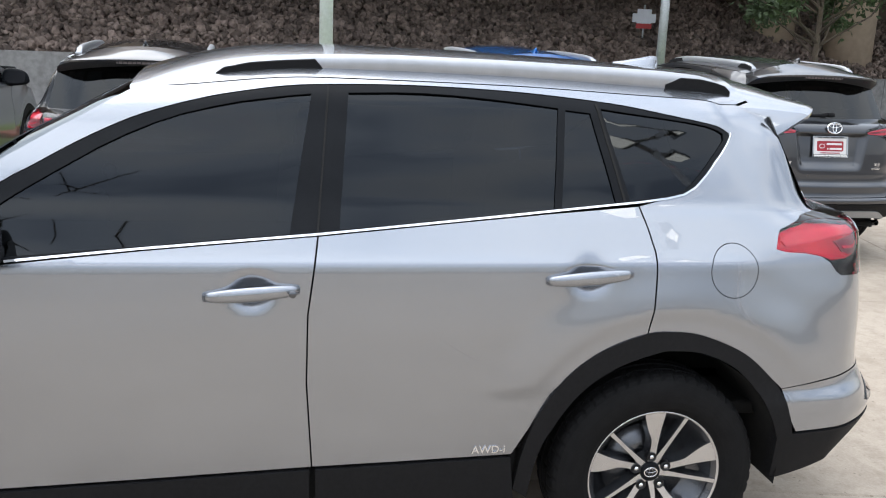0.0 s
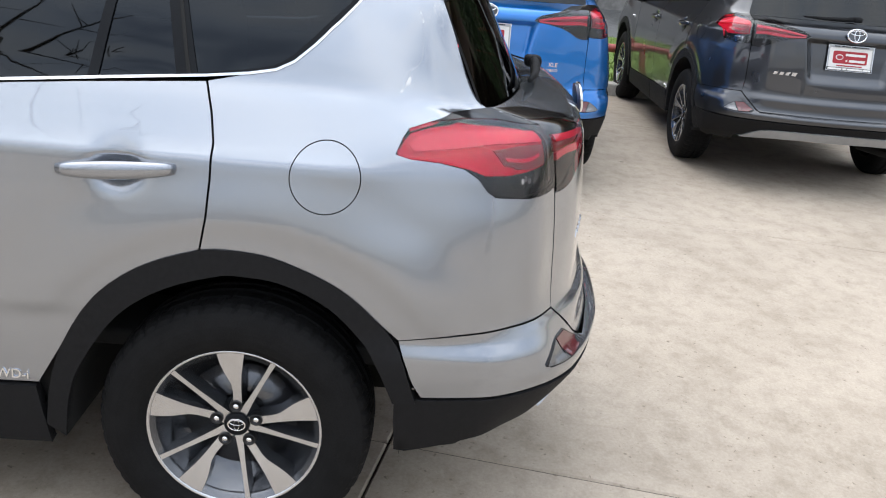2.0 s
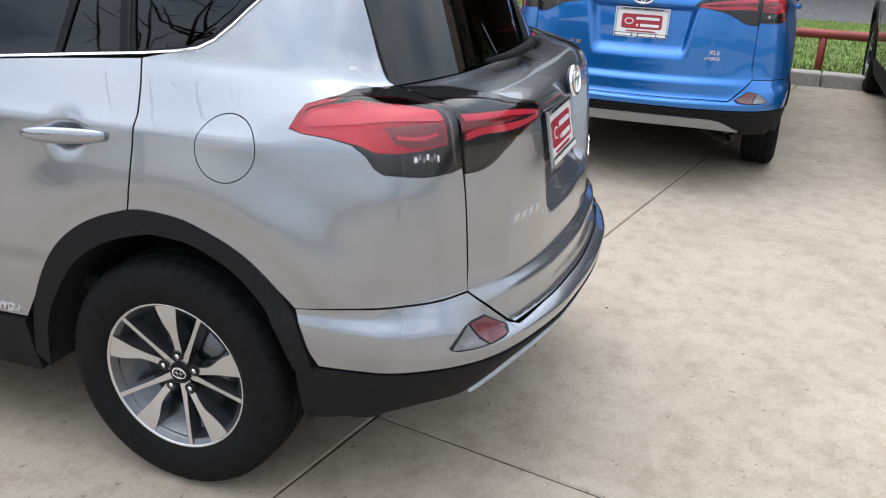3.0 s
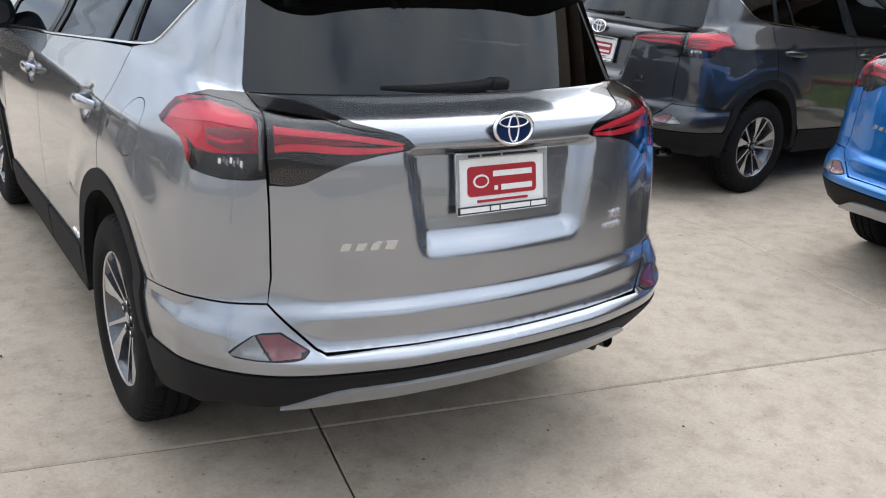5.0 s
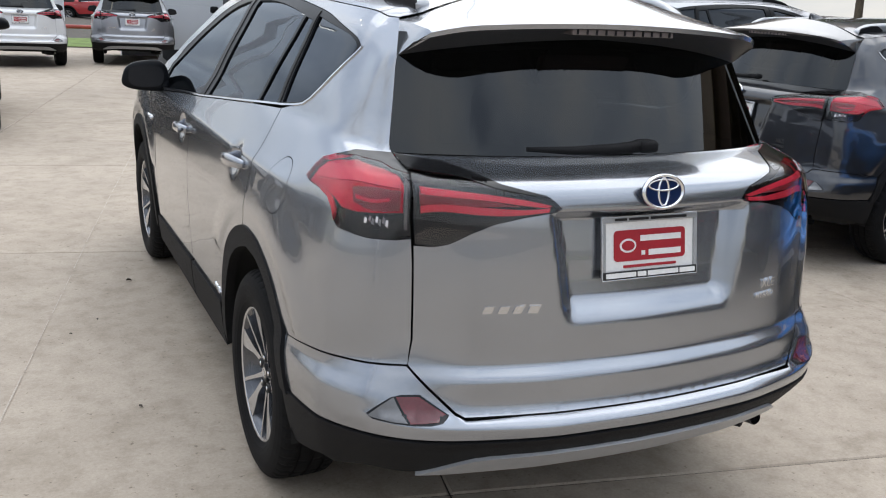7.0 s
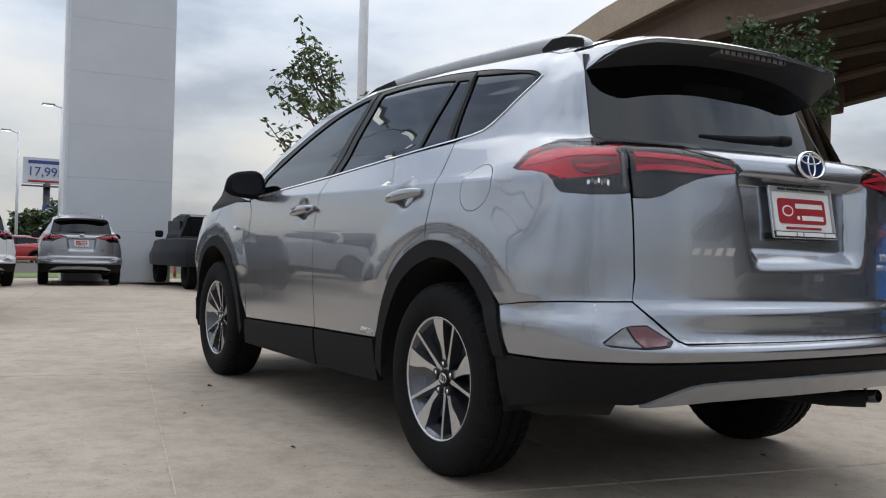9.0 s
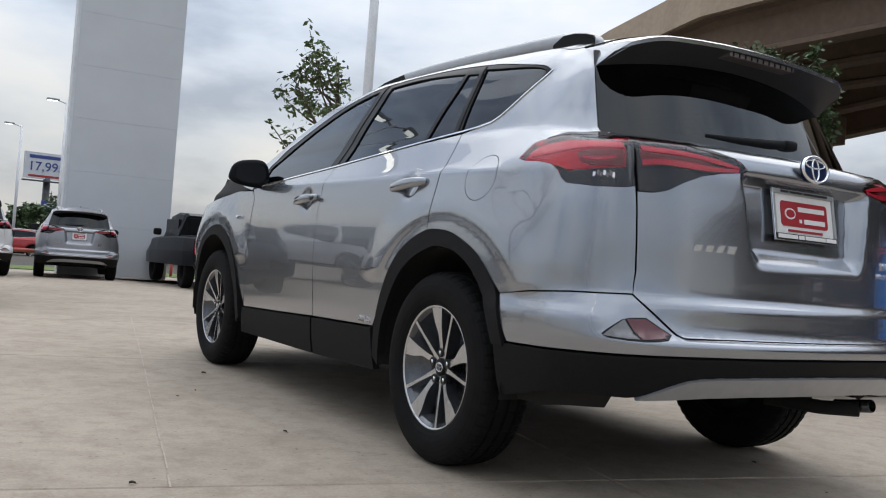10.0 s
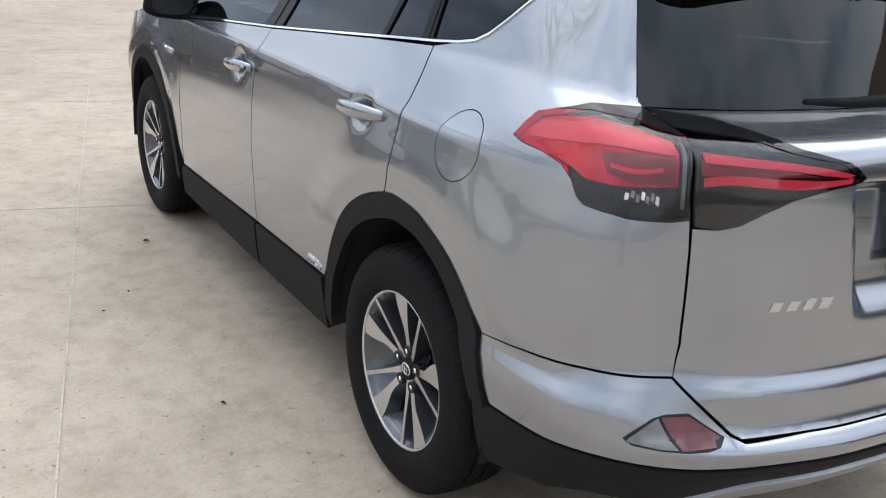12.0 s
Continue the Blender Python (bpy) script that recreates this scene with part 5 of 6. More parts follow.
def concrete():
    m, n, l, b = mat("weathered_concrete")
    oi, geo = n.new("ShaderNodeObjectInfo"), n.new("ShaderNodeNewGeometry")
    last = None

    def layer(scale, detail, rough, p0, c0, p1, c1, kind="TexNoise", warp=0.0):
        nonlocal last
        t = n.new("ShaderNode" + kind)
        t.inputs["Scale"].default_value = scale
        if kind == "TexNoise":
            t.inputs["Detail"].default_value, t.inputs["Roughness"].default_value = detail, rough
            t.inputs["Distortion"].default_value = warp
            fac = t.outputs["Fac"]
        else:
            fac = t.outputs["Distance"]
        l.new(geo.outputs["Position"], t.inputs["Vector"])
        r = n.new("ShaderNodeValToRGB")
        r.color_ramp.elements[0].position, r.color_ramp.elements[0].color = p0, (*c0, 1)
        r.color_ramp.elements[1].position, r.color_ramp.elements[1].color = p1, (*c1, 1)
        l.new(fac, r.inputs[0])
        if last is None:
            last = r.outputs[0]
        else:
            k = n.new("ShaderNodeMixRGB")
            k.blend_type, k.inputs[0].default_value = "MULTIPLY", 1.0
            l.new(last, k.inputs[1]), l.new(r.outputs[0], k.inputs[2])
            last = k.outputs[0]
        return t
    layer(.45, 4, .55, .28, (.355, .300, .243), .74, (.455, .388, .318))
    layer(2.2, 7, .62, .34, (.86, .85, .835), .56, (1, 1, 1), warp=.6)
    layer(9.0, 8, .70, .36, (.84, .83, .81), .54, (1.02, 1.02, 1.02))
    grit = layer(75, 6, .75, .34, (.86, .855, .84), .62, (1.05, 1.05, 1.045))
    layer(34, 5, .6, .30, (.55, .53, .50), .37, (1, 1, 1))
    layer(1.1, 0, 0, .010, (.45, .42, .38), .024, (1, 1, 1), "TexVoronoi")
    layer(7.3, 0, 0, .022, (.62, .60, .56), .060, (1, 1, 1), "TexVoronoi")
    layer(.9, 6, .72, .30, (.80, .79, .77), .44, (1, 1, 1), warp=1.2)
    rnd = n.new("ShaderNodeMapRange")
    rnd.inputs["To Min"].default_value, rnd.inputs["To Max"].default_value = .95, 1.05
    k = n.new("ShaderNodeMixRGB")
    k.blend_type, k.inputs[0].default_value = "MULTIPLY", 1.0
    l.new(oi.outputs["Random"], rnd.inputs["Value"])
    l.new(last, k.inputs[1]), l.new(rnd.outputs[0], k.inputs[2]), l.new(k.outputs[0], b.inputs["Base Color"])
    b.inputs["Roughness"].default_value = .8
    bp = n.new("ShaderNodeBump")
    bp.inputs["Strength"].default_value, bp.inputs["Distance"].default_value = .16, .006
    l.new(grit.outputs["Fac"], bp.inputs["Height"]), l.new(bp.outputs["Normal"], b.inputs["Normal"])
    return m


CONCRETE = concrete()
JOINT = plain("joint_filler", (.07, .060, .05), .9, 0, .3, 80, .3)
GRASSM = plain("lawn_soil", (.13, .19, .045), .95, 0, .6, 40, .35)
ASPHALT = plain("grey_road", (.16, .16, .16), .9, 0, .4, 90, .2)
EARTH = plain("far_ground", (.12, .12, .10), .95, 0, .3, 3, .3)


def grid_sheet(name, xs, ys, zf, material, label, category, kind="structure"):
    vs = [(x, y, zf(x, y)) for x in xs for y in ys]
    k = len(ys)
    ob = raw(name, vs, [(i * k + j, (i + 1) * k + j, (i + 1) * k + j + 1, i * k + j + 1) for i in range(len(xs) - 1) for j in range(k - 1)], material)
    return tagged(ob, label, category, "", kind)


ground = grid_sheet("ground", [-2000, -600, -200, -80] + [-40 + .8 * k for k in range(125)] + [70, 100, 200, 600, 2000], [-2000, -600, -200, -80] + [-40 + .8 * k for k in range(125)] + [70, 100, 200, 600, 2000],
                    lambda x, y: ground_z(x, min(y, 40)) - .022, JOINT, "dark joint filler and ground under the lot", "ground")

# slabs of the lot, turned a little against the car
TURN, STEP = radians(-11.0), 2.98
E1, E2 = Vector((math.cos(TURN), math.sin(TURN))), Vector((-math.sin(TURN), math.cos(TURN)))
ORG = Vector((-.312, -.385))


def slab(i, j, parent):
    a0, a1, b0, b1 = i * STEP + .0025, (i + 1) * STEP - .0025, j * STEP + .0025, (j + 1) * STEP - .0025
    n = 4
    vs, fs = [], []
    edge = [0, .007] + [STEP * k / n for k in range(1, n)] + [STEP - .012, STEP - .005]
    for a in edge:
        for b in edge:
            p = ORG + E1 * (a0 + a) + E2 * (b0 + b)
            rim = a in (edge[0], edge[-1]) or b in (edge[0], edge[-1])
            vs.append((p.x, p.y, ground_z(p.x, p.y) - (.006 if rim else 0)))
    k = len(edge)
    fs = [(q * k + r, (q + 1) * k + r, (q + 1) * k + r + 1, q * k + r + 1) for q in range(k - 1) for r in range(k - 1)]
    return raw("concrete_slab", vs, fs, CONCRETE, parent, smooth=False)


def keep_slab(i, j):
    c = ORG + E1 * ((i + .5) * STEP) + E2 * ((j + .5) * STEP)
    return c


# ---- things ----
car = build_car(pose(0, 0, 0), "silver metallic compact SUV parked on the concrete lot")
AX = -90
repaint(copy_thing(car, pose(4.0, 2.25, ground_z(4.5, 2.3), 0, 0, AX + 4)), GREY, "dark grey compact SUV parked nose to the grass verge")
repaint(copy_thing(car, pose(3.74, -.715, 0, 0, 0, AX)), BLUE, "bright blue compact SUV parked nose to the grass verge")
repaint(copy_thing(car, pose(4.30, -3.27, 0, 0, 0, AX)), GREY, "dark grey compact SUV with chrome badges parked beside the blue one")
repaint(copy_thing(car, pose(1.09, 19.6, ground_z(.85, 19.6), 0, 0, -7)), FARSILVER, "pale silver compact SUV parked before the white pylon")

repaint(copy_thing(car, pose(4.05, 4.80, ground_z(4.5, 4.95), 0, 0, AX + 3) @ Matrix.Scale(1.12, 4)), FARSILVER, "silver grey compact SUV at the end of the row")
repaint(copy_thing(car, pose(-1.32, 18.6, ground_z(-1.7, 18.6), 0, 0, 2)), WHITEPAINT, "white family car parked beside the silver SUV")
repaint(copy_thing(car, pose(-2.57, 11.0, ground_z(-2.7, 9.5), 0, 0, 180)), BLACKPAINT, "black car facing the lot")
repaint(copy_thing(car, pose(-5.45, 11.3, ground_z(-5.5, 9.5), 0, 0, 178)), WHITEPAINT, "white car facing the lot beside the black one")
repaint(copy_thing(car, pose(-8.3, 11.5, ground_z(-8.3, 9.5), 0, 0, 180)), GREY, "dark grey car facing the lot at the end of its row")
repaint(copy_thing(car, pose(4.4, 54, -1.0, 0, 0, 80)), REDPAINT, "red car on the far side of the verge")
repaint(copy_thing(car, pose(-2.5, 54, -1.0, 0, 0, 80)), REDPAINT, "red car on the far side of the verge")

lot = [(i, j) for i in range(-7, 7) for j in range(-5, 8)]
for i, j in lot:
    c = keep_slab(i, j)
    if c.x < 8.2:
        slab(i, j, ground)


# ---- verge, road, rocks and overpass ----
ROCKM = plain("brown_grey_riprap", (.19, .150, .128), .9, 0, .5, 9, .35)
_n, _l = ROCKM.node_tree.nodes, ROCKM.node_tree.links
_geo, _hue, _mul = _n.new("ShaderNodeNewGeometry"), _n.new("ShaderNodeValToRGB"), _n.new("ShaderNodeMixRGB")
_hue.color_ramp.elements[0].color, _hue.color_ramp.elements[1].color = (.45, .42, .40, 1), (1.35, 1.30, 1.28, 1)
_mul.blend_type, _mul.inputs[0].default_value = "MULTIPLY", 1.0
_b = _n["Principled BSDF"]
_l.new(_geo.outputs["Random Per Island"], _hue.inputs[0])
_l.new(_b.inputs["Base Color"].links[0].from_socket, _mul.inputs[1])
_l.new(_hue.outputs[0], _mul.inputs[2]), _l.new(_mul.outputs[0], _b.inputs["Base Color"])
# abutment copy of the bridge brown, with the shade under the deck coloured in
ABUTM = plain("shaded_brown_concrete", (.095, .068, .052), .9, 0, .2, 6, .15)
BRIDGEM = plain("brown_painted_concrete", (.17, .115, .085), .85, 0, .1, 6, .10)
BEIGE = plain("beige_parapet_concrete", (.42, .325, .24), .85, 0, .1, 6, .08)
WALLM = plain("grey_barrier_concrete", (.27, .26, .25), .85, 0, .3, 8, .2)
KERBM = plain("kerb_concrete", (.42, .40, .36), .85, 0, .3, 30, .15)
REDPIPE = plain("red_painted_pipe", (.32, .055, .045), .5, 0, .1, 30, .2)
POLEM = plain("white_painted_pole", (.88, .89, .92), .45, 0, .05, 20, .06)
GALV = plain("galvanised_steel", (.38, .40, .41), .42, .6, .1, 40, .15)
PYLONM = plain("white_metal_cladding", (.62, .64, .67), .45, 0, .0, 1.2, .03)
BARK = plain("tree_bark", (.11, .085, .065), .95, 0, .7, 40, .3)
LEAFM = plain("green_leaf", (.085, .125, .045), .6, 0, 0, 12, .5)
LEAFM2 = plain("dark_green_leaf", (.065, .10, .04), .65, 0, 0, 12, .45)
SIGNW = plain("white_sign_face", (.68, .70, .74), .5, 0, 0, 6, .05)
SIGNB = plain("blue_sign_face", (.05, .08, .28), .5, 0, 0, 6, .08)
SIGNR = plain("red_sign_face", (.42, .04, .04), .5, 0, 0, 6, .08)
SIGND = plain("dark_sign_steel", (.10, .10, .11), .6, .2, 0, 20, .2)
LAMPLIT = lit("lamp_panel", (1.0, .97, .88), 3.5)

rng = random.Random(7)
verge = grid_sheet("lawn", [7.15 + .6 * k for k in range(10)], [-40 + 1.0 * k for k in range(52)], lambda x, y: .05 + .02 * noise.noise((x, y, 0)) + min(0, ground_z(x, y)), GRASSM, "mown green grass verge", "grass")
bm = bmesh.new()
for k in range(26):
    box(bm, 6.95, -40 + 2 * k, -.05, 7.15, -38.01 + 2 * k, .13 + min(0, ground_z(7, -39 + 2 * k)), .02)
tagged(part("kerb", bm, KERBM, None, smooth=False), "pale concrete kerb along the grass", "kerb", "", "structure")


def blades(n, x0, x1, y0, y1, zf):
    vs, fs = [], []
    for _ in range(n):
        x, y = rng.uniform(x0, x1), rng.uniform(y0, y1)
        a, h, w = rng.uniform(0, 6.28), rng.uniform(.03, .075), rng.uniform(.006, .014)
        z, k = zf(x, y), len(vs)
        lx, ly = rng.uniform(-.03, .03), rng.uniform(-.03, .03)
        vs += [(x - w * math.cos(a), y - w * math.sin(a), z), (x + w * math.cos(a), y + w * math.sin(a), z), (x + lx, y + ly, z + h)]
        fs.append((k, k + 1, k + 2))
    return vs, fs


GRASSB = plain("grass_blade", (.17, .245, .055), .8, 0, 0, 3, .4)
vs, fs = blades(60000, 7.16, 12.5, -12, 6, lambda x, y: .03)
tagged(raw("grass", vs, fs, GRASSB, smooth=False), "short green blades of mown grass", "grass", "", "stuff")
grid_sheet("road", [12.55 + .9 * k for k in range(13)], [-60 + 6 * k for k in range(24)], lambda x, y: .012 + min(0, ground_z(x, y)), ASPHALT, "grey road beyond the verge", "road")

# low red pipe rail
bm = tube([(7.75, -30, .46), (7.75, 12, .40)], .05, 10)
rail = thing("pipe_rail", pose(0, 0, 0), "low red painted steel pipe rail", "rail")
part("rail", bm, REDPIPE, rail)
for k in range(14):
    part("post", tube([(7.75, -29 + 3 * k, -.1), (7.75, -29 + 3 * k, .44)], .04, 8), REDPIPE, rail)
rail = thing("pipe_rail", pose(0, 0, 0), "low red painted steel pipe rail on the far side", "rail")
gz = ground_z(0, 27)
part("rail", tube([(-20, 27, gz + .55), (12, 27.5, gz + .55)], .06, 8), REDPIPE, rail)
for k in range(12):
    part("post", tube([(-19 + 2.7 * k, 27 + .02 * k, gz - .1), (-19 + 2.7 * k, 27 + .02 * k, gz + .55)], .05, 8), REDPIPE, rail)

# barrier wall and riprap slope
wall_x = lambda y: 18.5 - .14 * y
bm = bmesh.new()
for k in range(24):
    y0, y1 = -44 + 4 * k, -40.02 + 4 * k
    a, b = wall_x(y0), wall_x(y1)
    q = [bm.verts.new(p) for p in ((a, y0, -.7), (b, y1, -.7), (b, y1, 1.12), (a, y0, 1.12), (a + .35, y0, -.7), (b + .35, y1, -.7), (b + .3, y1, 1.12), (a + .3, y0, 1.12))]
    for f in ((0, 1, 2, 3), (5, 4, 7, 6), (3, 2, 6, 7), (0, 3, 7, 4), (1, 5, 6, 2)):
        bm.faces.new([q[i] for i in f])
bmesh.ops.recalc_face_normals(bm, faces=bm.faces)
tagged(part("barrier_wall", bm, WALLM, None, smooth=False), "low grey concrete wall at the foot of the rocks", "wall", "", "structure")
slope_z = lambda d, y=0: 1.0 + d * .36 * min(1, max(0, (11.5 - y) / 3))
xs, ys = [.3 + .8 * k for k in range(15)], [-44 + 2 * k for k in range(49)]
tagged(raw("slope", [(wall_x(y) + d, y, slope_z(d, y) - .12) for d in xs for y in ys], [(i * 49 + j, (i + 1) * 49 + j, (i + 1) * 49 + j + 1, i * 49 + j + 1) for i in range(14) for j in range(48)], ROCKM), "earth under the broken rock", "slope", "", "structure")


def rocks(n):
    kinds = []
    for k in range(7):
        bm = bmesh.new()
        bmesh.ops.create_icosphere(bm, subdivisions=1, radius=1)
        for v in bm.verts:
            v.co *= rng.uniform(.62, 1.2)
            v.co.z *= .72
        kinds.append((np.array([v.co[:] for v in bm.verts]), np.array([[v.index for v in f.verts] for f in bm.faces])))
        bm.free()
    V_, F_, s = [], [], 0
    for _ in range(n):
        v, f = kinds[rng.randrange(7)]
        y, d = rng.uniform(-24, 11.5), rng.uniform(.25, 9.5)
        r = rng.uniform(.05, .115) * (1.6 if rng.random() < .10 else 1)
        e = Euler((rng.uniform(0, 6), rng.uniform(0, 6), rng.uniform(0, 6))).to_matrix()
        V_.append(v @ np.array(e).T * r + np.array([wall_x(y) + d, y, slope_z(d, y) + rng.uniform(-.05, .06)]))
        F_.append(f + s)
        s += len(v)
    return np.concatenate(V_), np.concatenate(F_)


vs, fs = rocks(24000)
tagged(raw("riprap", vs, fs, ROCKM, smooth=False), "slope of loose brown-grey broken rock", "rocks", "", "stuff")

over = thing("overpass", pose(0, 0, 0), "brown concrete highway overpass on round piers", "bridge")
over["kind"] = "structure"
LINE = [(16.2, -60, 7.0), (16.3, -20, 7.0), (16.4, 5, 7.0), (16.6, 15.4, 7.0), (18.4, 21.4, 7.0), (24, 38, 6.6), (36, 62, 5.6), (60, 95, 4.2), (100, 140, 2.4), (160, 190, .6)]


def ribbon(name, profile, material, parent, label="", rot=0):
    """Sweeps a profile of (across, up) along the overpass."""
    bm = bmesh.new()
    rows = []
    for k, p in enumerate(LINE):
        a, b = Vector(LINE[max(0, k - 1)]), Vector(LINE[min(len(LINE) - 1, k + 1)])
        t = (b - a).normalized()
        r = Vector((t.y, -t.x, 0)).normalized()
        rows.append([bm.verts.new(Vector(p) + r * o + Vector((0, 0, z))) for o, z in profile])
    m = len(profile)
    for a, b in zip(rows, rows[1:]):
        for i in range(m):
            bm.faces.new((a[i], a[(i + 1) % m], b[(i + 1) % m], b[i]))
    bm.faces.new(rows[0]), bm.faces.new(rows[-1][::-1])
    bmesh.ops.recalc_face_normals(bm, faces=bm.faces)
    return part(name, bm, material, parent, label, smooth=False)


ribbon("deck", [(0, 1.15), (12, 1.15), (12, 1.45), (0, 1.45)], BRIDGEM, over)
ribbon("parapet", [(-.12, 1.2), (.25, 1.2), (.2, 2.25), (-.05, 2.25)], BEIGE, over, "beige concrete parapet")
ribbon("parapet", [(11.8, 1.2), (12.1, 1.2), (12.05, 2.25), (11.85, 2.25)], BEIGE, over, "beige concrete parapet")
for o in (.35, 2.8, 5.3, 7.8, 11.2):
    ribbon("girder", [(o, .0), (o + .55, .0), (o + .55, .12), (o + .33, .2), (o + .33, 1.0), (o + .55, 1.16), (o, 1.16), (o + .2, 1.0), (o + .2, .2), (o, .12)], BRIDGEM, over)
for x, y, zb, r in ((24.2, -14.2, 2.2, .68), (22.6, -15.9, 1.4, .72), (20.2, 21.7, -1, .48), (25.6, 18.2, -1, .7), (24.3, 6.0, 1.5, .7), (31, 40, -1, .7), (45, 68, -1, .7)):
    part("pier", lathe([(0, zb - .6), (r, zb - .6), (r, 6.2), (0, 6.2)], 28, "Z"), BEIGE, over, "round concrete pier").location = (x, y, 0)
for x, y, dx, dy in ((21.5, 19.0, 4.9, -.9), (21.4, -15.0, 5.2, 0), (21.5, 6, 5.2, 0)):
    bm = bmesh.new()
    box(bm, -5.2, -.6, 6.0, 5.2, .6, 7.02, .05)
    part("pier_cap", bm, BRIDGEM, over, "", smooth=False).matrix_local = pose(x, y, 0, 0, 0, math.degrees(math.atan2(dy, dx)))
part("cross_beam", boxed((-5.6, -.7, 3.9, 5.6, .7, 6.9, .05)), BRIDGEM, over, "", smooth=False).matrix_local = pose(26.0, 35.0, 0, 0, 0, -36)
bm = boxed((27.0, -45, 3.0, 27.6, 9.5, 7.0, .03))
tagged(part("abutment_wall", bm, ABUTM, None, smooth=False), "brown concrete wall above the rocks, coloured darker for shade", "wall", "", "structure")


# ---- trees ----
def tree(name, m, label, height, spread, leaves, seed, material, low=.45, leaf=.10):
    r = random.Random(seed)
    t = thing(name, m, label, "tree", "young trees")
    bm = bmesh.new()
    top = Vector((r.uniform(-.1, .1), r.uniform(-.1, .1), height * .93))
    spine = [Vector((0, 0, -.1)), Vector((.03, 0, height * .3)), Vector((-.03, .04, height * .6)), top]
    tube(spine, [height * .017, height * .014, height * .009, height * .003], 8, bm)
    tips = []
    for k in range(26):
        h = r.uniform(low, .9)
        a = k * 2.4 + r.uniform(-.4, .4)
        base = Vector((0, 0, height * h))
        reach = spread * (1.15 - .7 * abs(h - .58)) * r.uniform(.55, 1.0)
        mid = base + Vector((math.cos(a), math.sin(a), .55)) * reach * .5
        end = base + Vector((math.cos(a), math.sin(a), .9 + r.uniform(-.3, .3))) * reach
        tube([base, mid, end], [height * .006, height * .004, height * .0015], 5, bm)
        tips.append((mid, end))
        for _ in range(3):
            tw = mid.lerp(end, r.uniform(.2, .9))
            e2 = tw + Vector((r.uniform(-1, 1), r.uniform(-1, 1), r.uniform(-.3, .8))) * reach * .35
            tube([tw, e2], [height * .002, height * .001], 4, bm)
            tips.append((tw, e2))
    part("trunk", bm, BARK, t)
    vs, fs = [], []
    for _ in range(leaves):
        a, b = tips[r.randrange(len(tips))]
        c = a.lerp(b, r.uniform(.25, 1.15)) + Vector((r.gauss(0, 1), r.gauss(0, 1), r.gauss(0, 1))) * spread * .06
        d = Vector((r.uniform(-1, 1), r.uniform(-1, 1), r.uniform(-.9, .3))).normalized()
        s = d.cross(Vector((r.uniform(-1, 1), r.uniform(-1, 1), r.uniform(-1, 1)))).normalized()
        L, w, k = leaf * r.uniform(.6, 1.2), leaf * r.uniform(.14, .26), len(vs)
        vs += [c, c + d * L * .5 + s * w, c + d * L, c + d * L * .5 - s * w]
        fs.append((k, k + 1, k + 2, k + 3))
    if leaves:
        raw("crown", vs, fs, material, t, "sparse green foliage", smooth=False)
    return t


tree("young_tree", pose(4.15, 12.2, ground_z(3, 12)), "young tree with sparse fine leaves by the lot", 4.55, 1.2, 1700, 3, LEAFM, .42, .15)
tree("young_tree", pose(12.55, 9.4, -.05), "young tree with feathery leaves below the overpass", 5.45, 1.2, 5200, 5, LEAFM2, .45, .17)
tree("young_tree", pose(14.4, -9.8, 0), "young tree with hanging leaves beside the road", 4.9, 2.6, 15000, 9, LEAFM2, .34, .18)
tree("bare_tree", pose(-9.4, 6.2, 0), "tall leafless tree in the lot", 9.8, 3.0, 0, 31, LEAFM, .25)
for k, (x, y, h, s) in enumerate(((7.9, 78, 3.3, 1.3), (7.0, 84, 2.7, 1.2), (13, 96, 3.6, 2.4), (-14, 80, 5, 3))):
    tree("far_tree", pose(x, y, -1.0), "full green tree in the distance", h, s, 2600, 20 + k, LEAFM2, .2, .55)


# ---- poles and signs ----
def light_pole(m, label, height, r, arm=0.0, lamps=1):
    t = thing("light_pole", m, label, "street lamp", "light poles")
    part("pole", lathe([(0, -.1), (r * 1.0, -.1), (r * .95, height * .5), (r * .7, height), (0, height)], 16, "Z"), POLEM, t)
    part("base", lathe([(0, -.1), (r * 2.6, -.1), (r * 2.6, .55), (r * 2.3, .6), (0, .6)], 20, "Z"), KERBM, t, "round concrete base")
    if arm:
        part("arm", tube([(0, 0, height - .15), (-arm, 0, height + .02)], .05, 8), POLEM, t)
        head = part("lamp_head", boxed((-arm - .75, -.18, height - .05, -arm, .18, height + .10, .03)), GALV, t, "", smooth=False)
        part("lamp_panel", boxed((-arm - .7, -.15, height - .07, -arm - .1, .15, height - .045)), LAMPLIT, head, "", smooth=False)
    return t


light_pole(pose(7.6, 18.2, ground_z(7, 18)), "tall white painted light pole", 13, .13)
dbl = light_pole(pose(-3.5, 15.3, ground_z(-3, 15), 0, 0, 20), "tall lot light with two lit heads", 9.2, .1, .4)
part("arm", tube([(0, 0, 9.05), (.4, 0, 9.22)], .05, 8), POLEM, dbl)
hd = part("lamp_head", boxed((.4, -.18, 9.15, 1.15, .18, 9.30, .03)), GALV, dbl, "", smooth=False)
part("lamp_panel", boxed((.5, -.15, 9.13, 1.1, .15, 9.155)), LAMPLIT, hd, "", smooth=False)
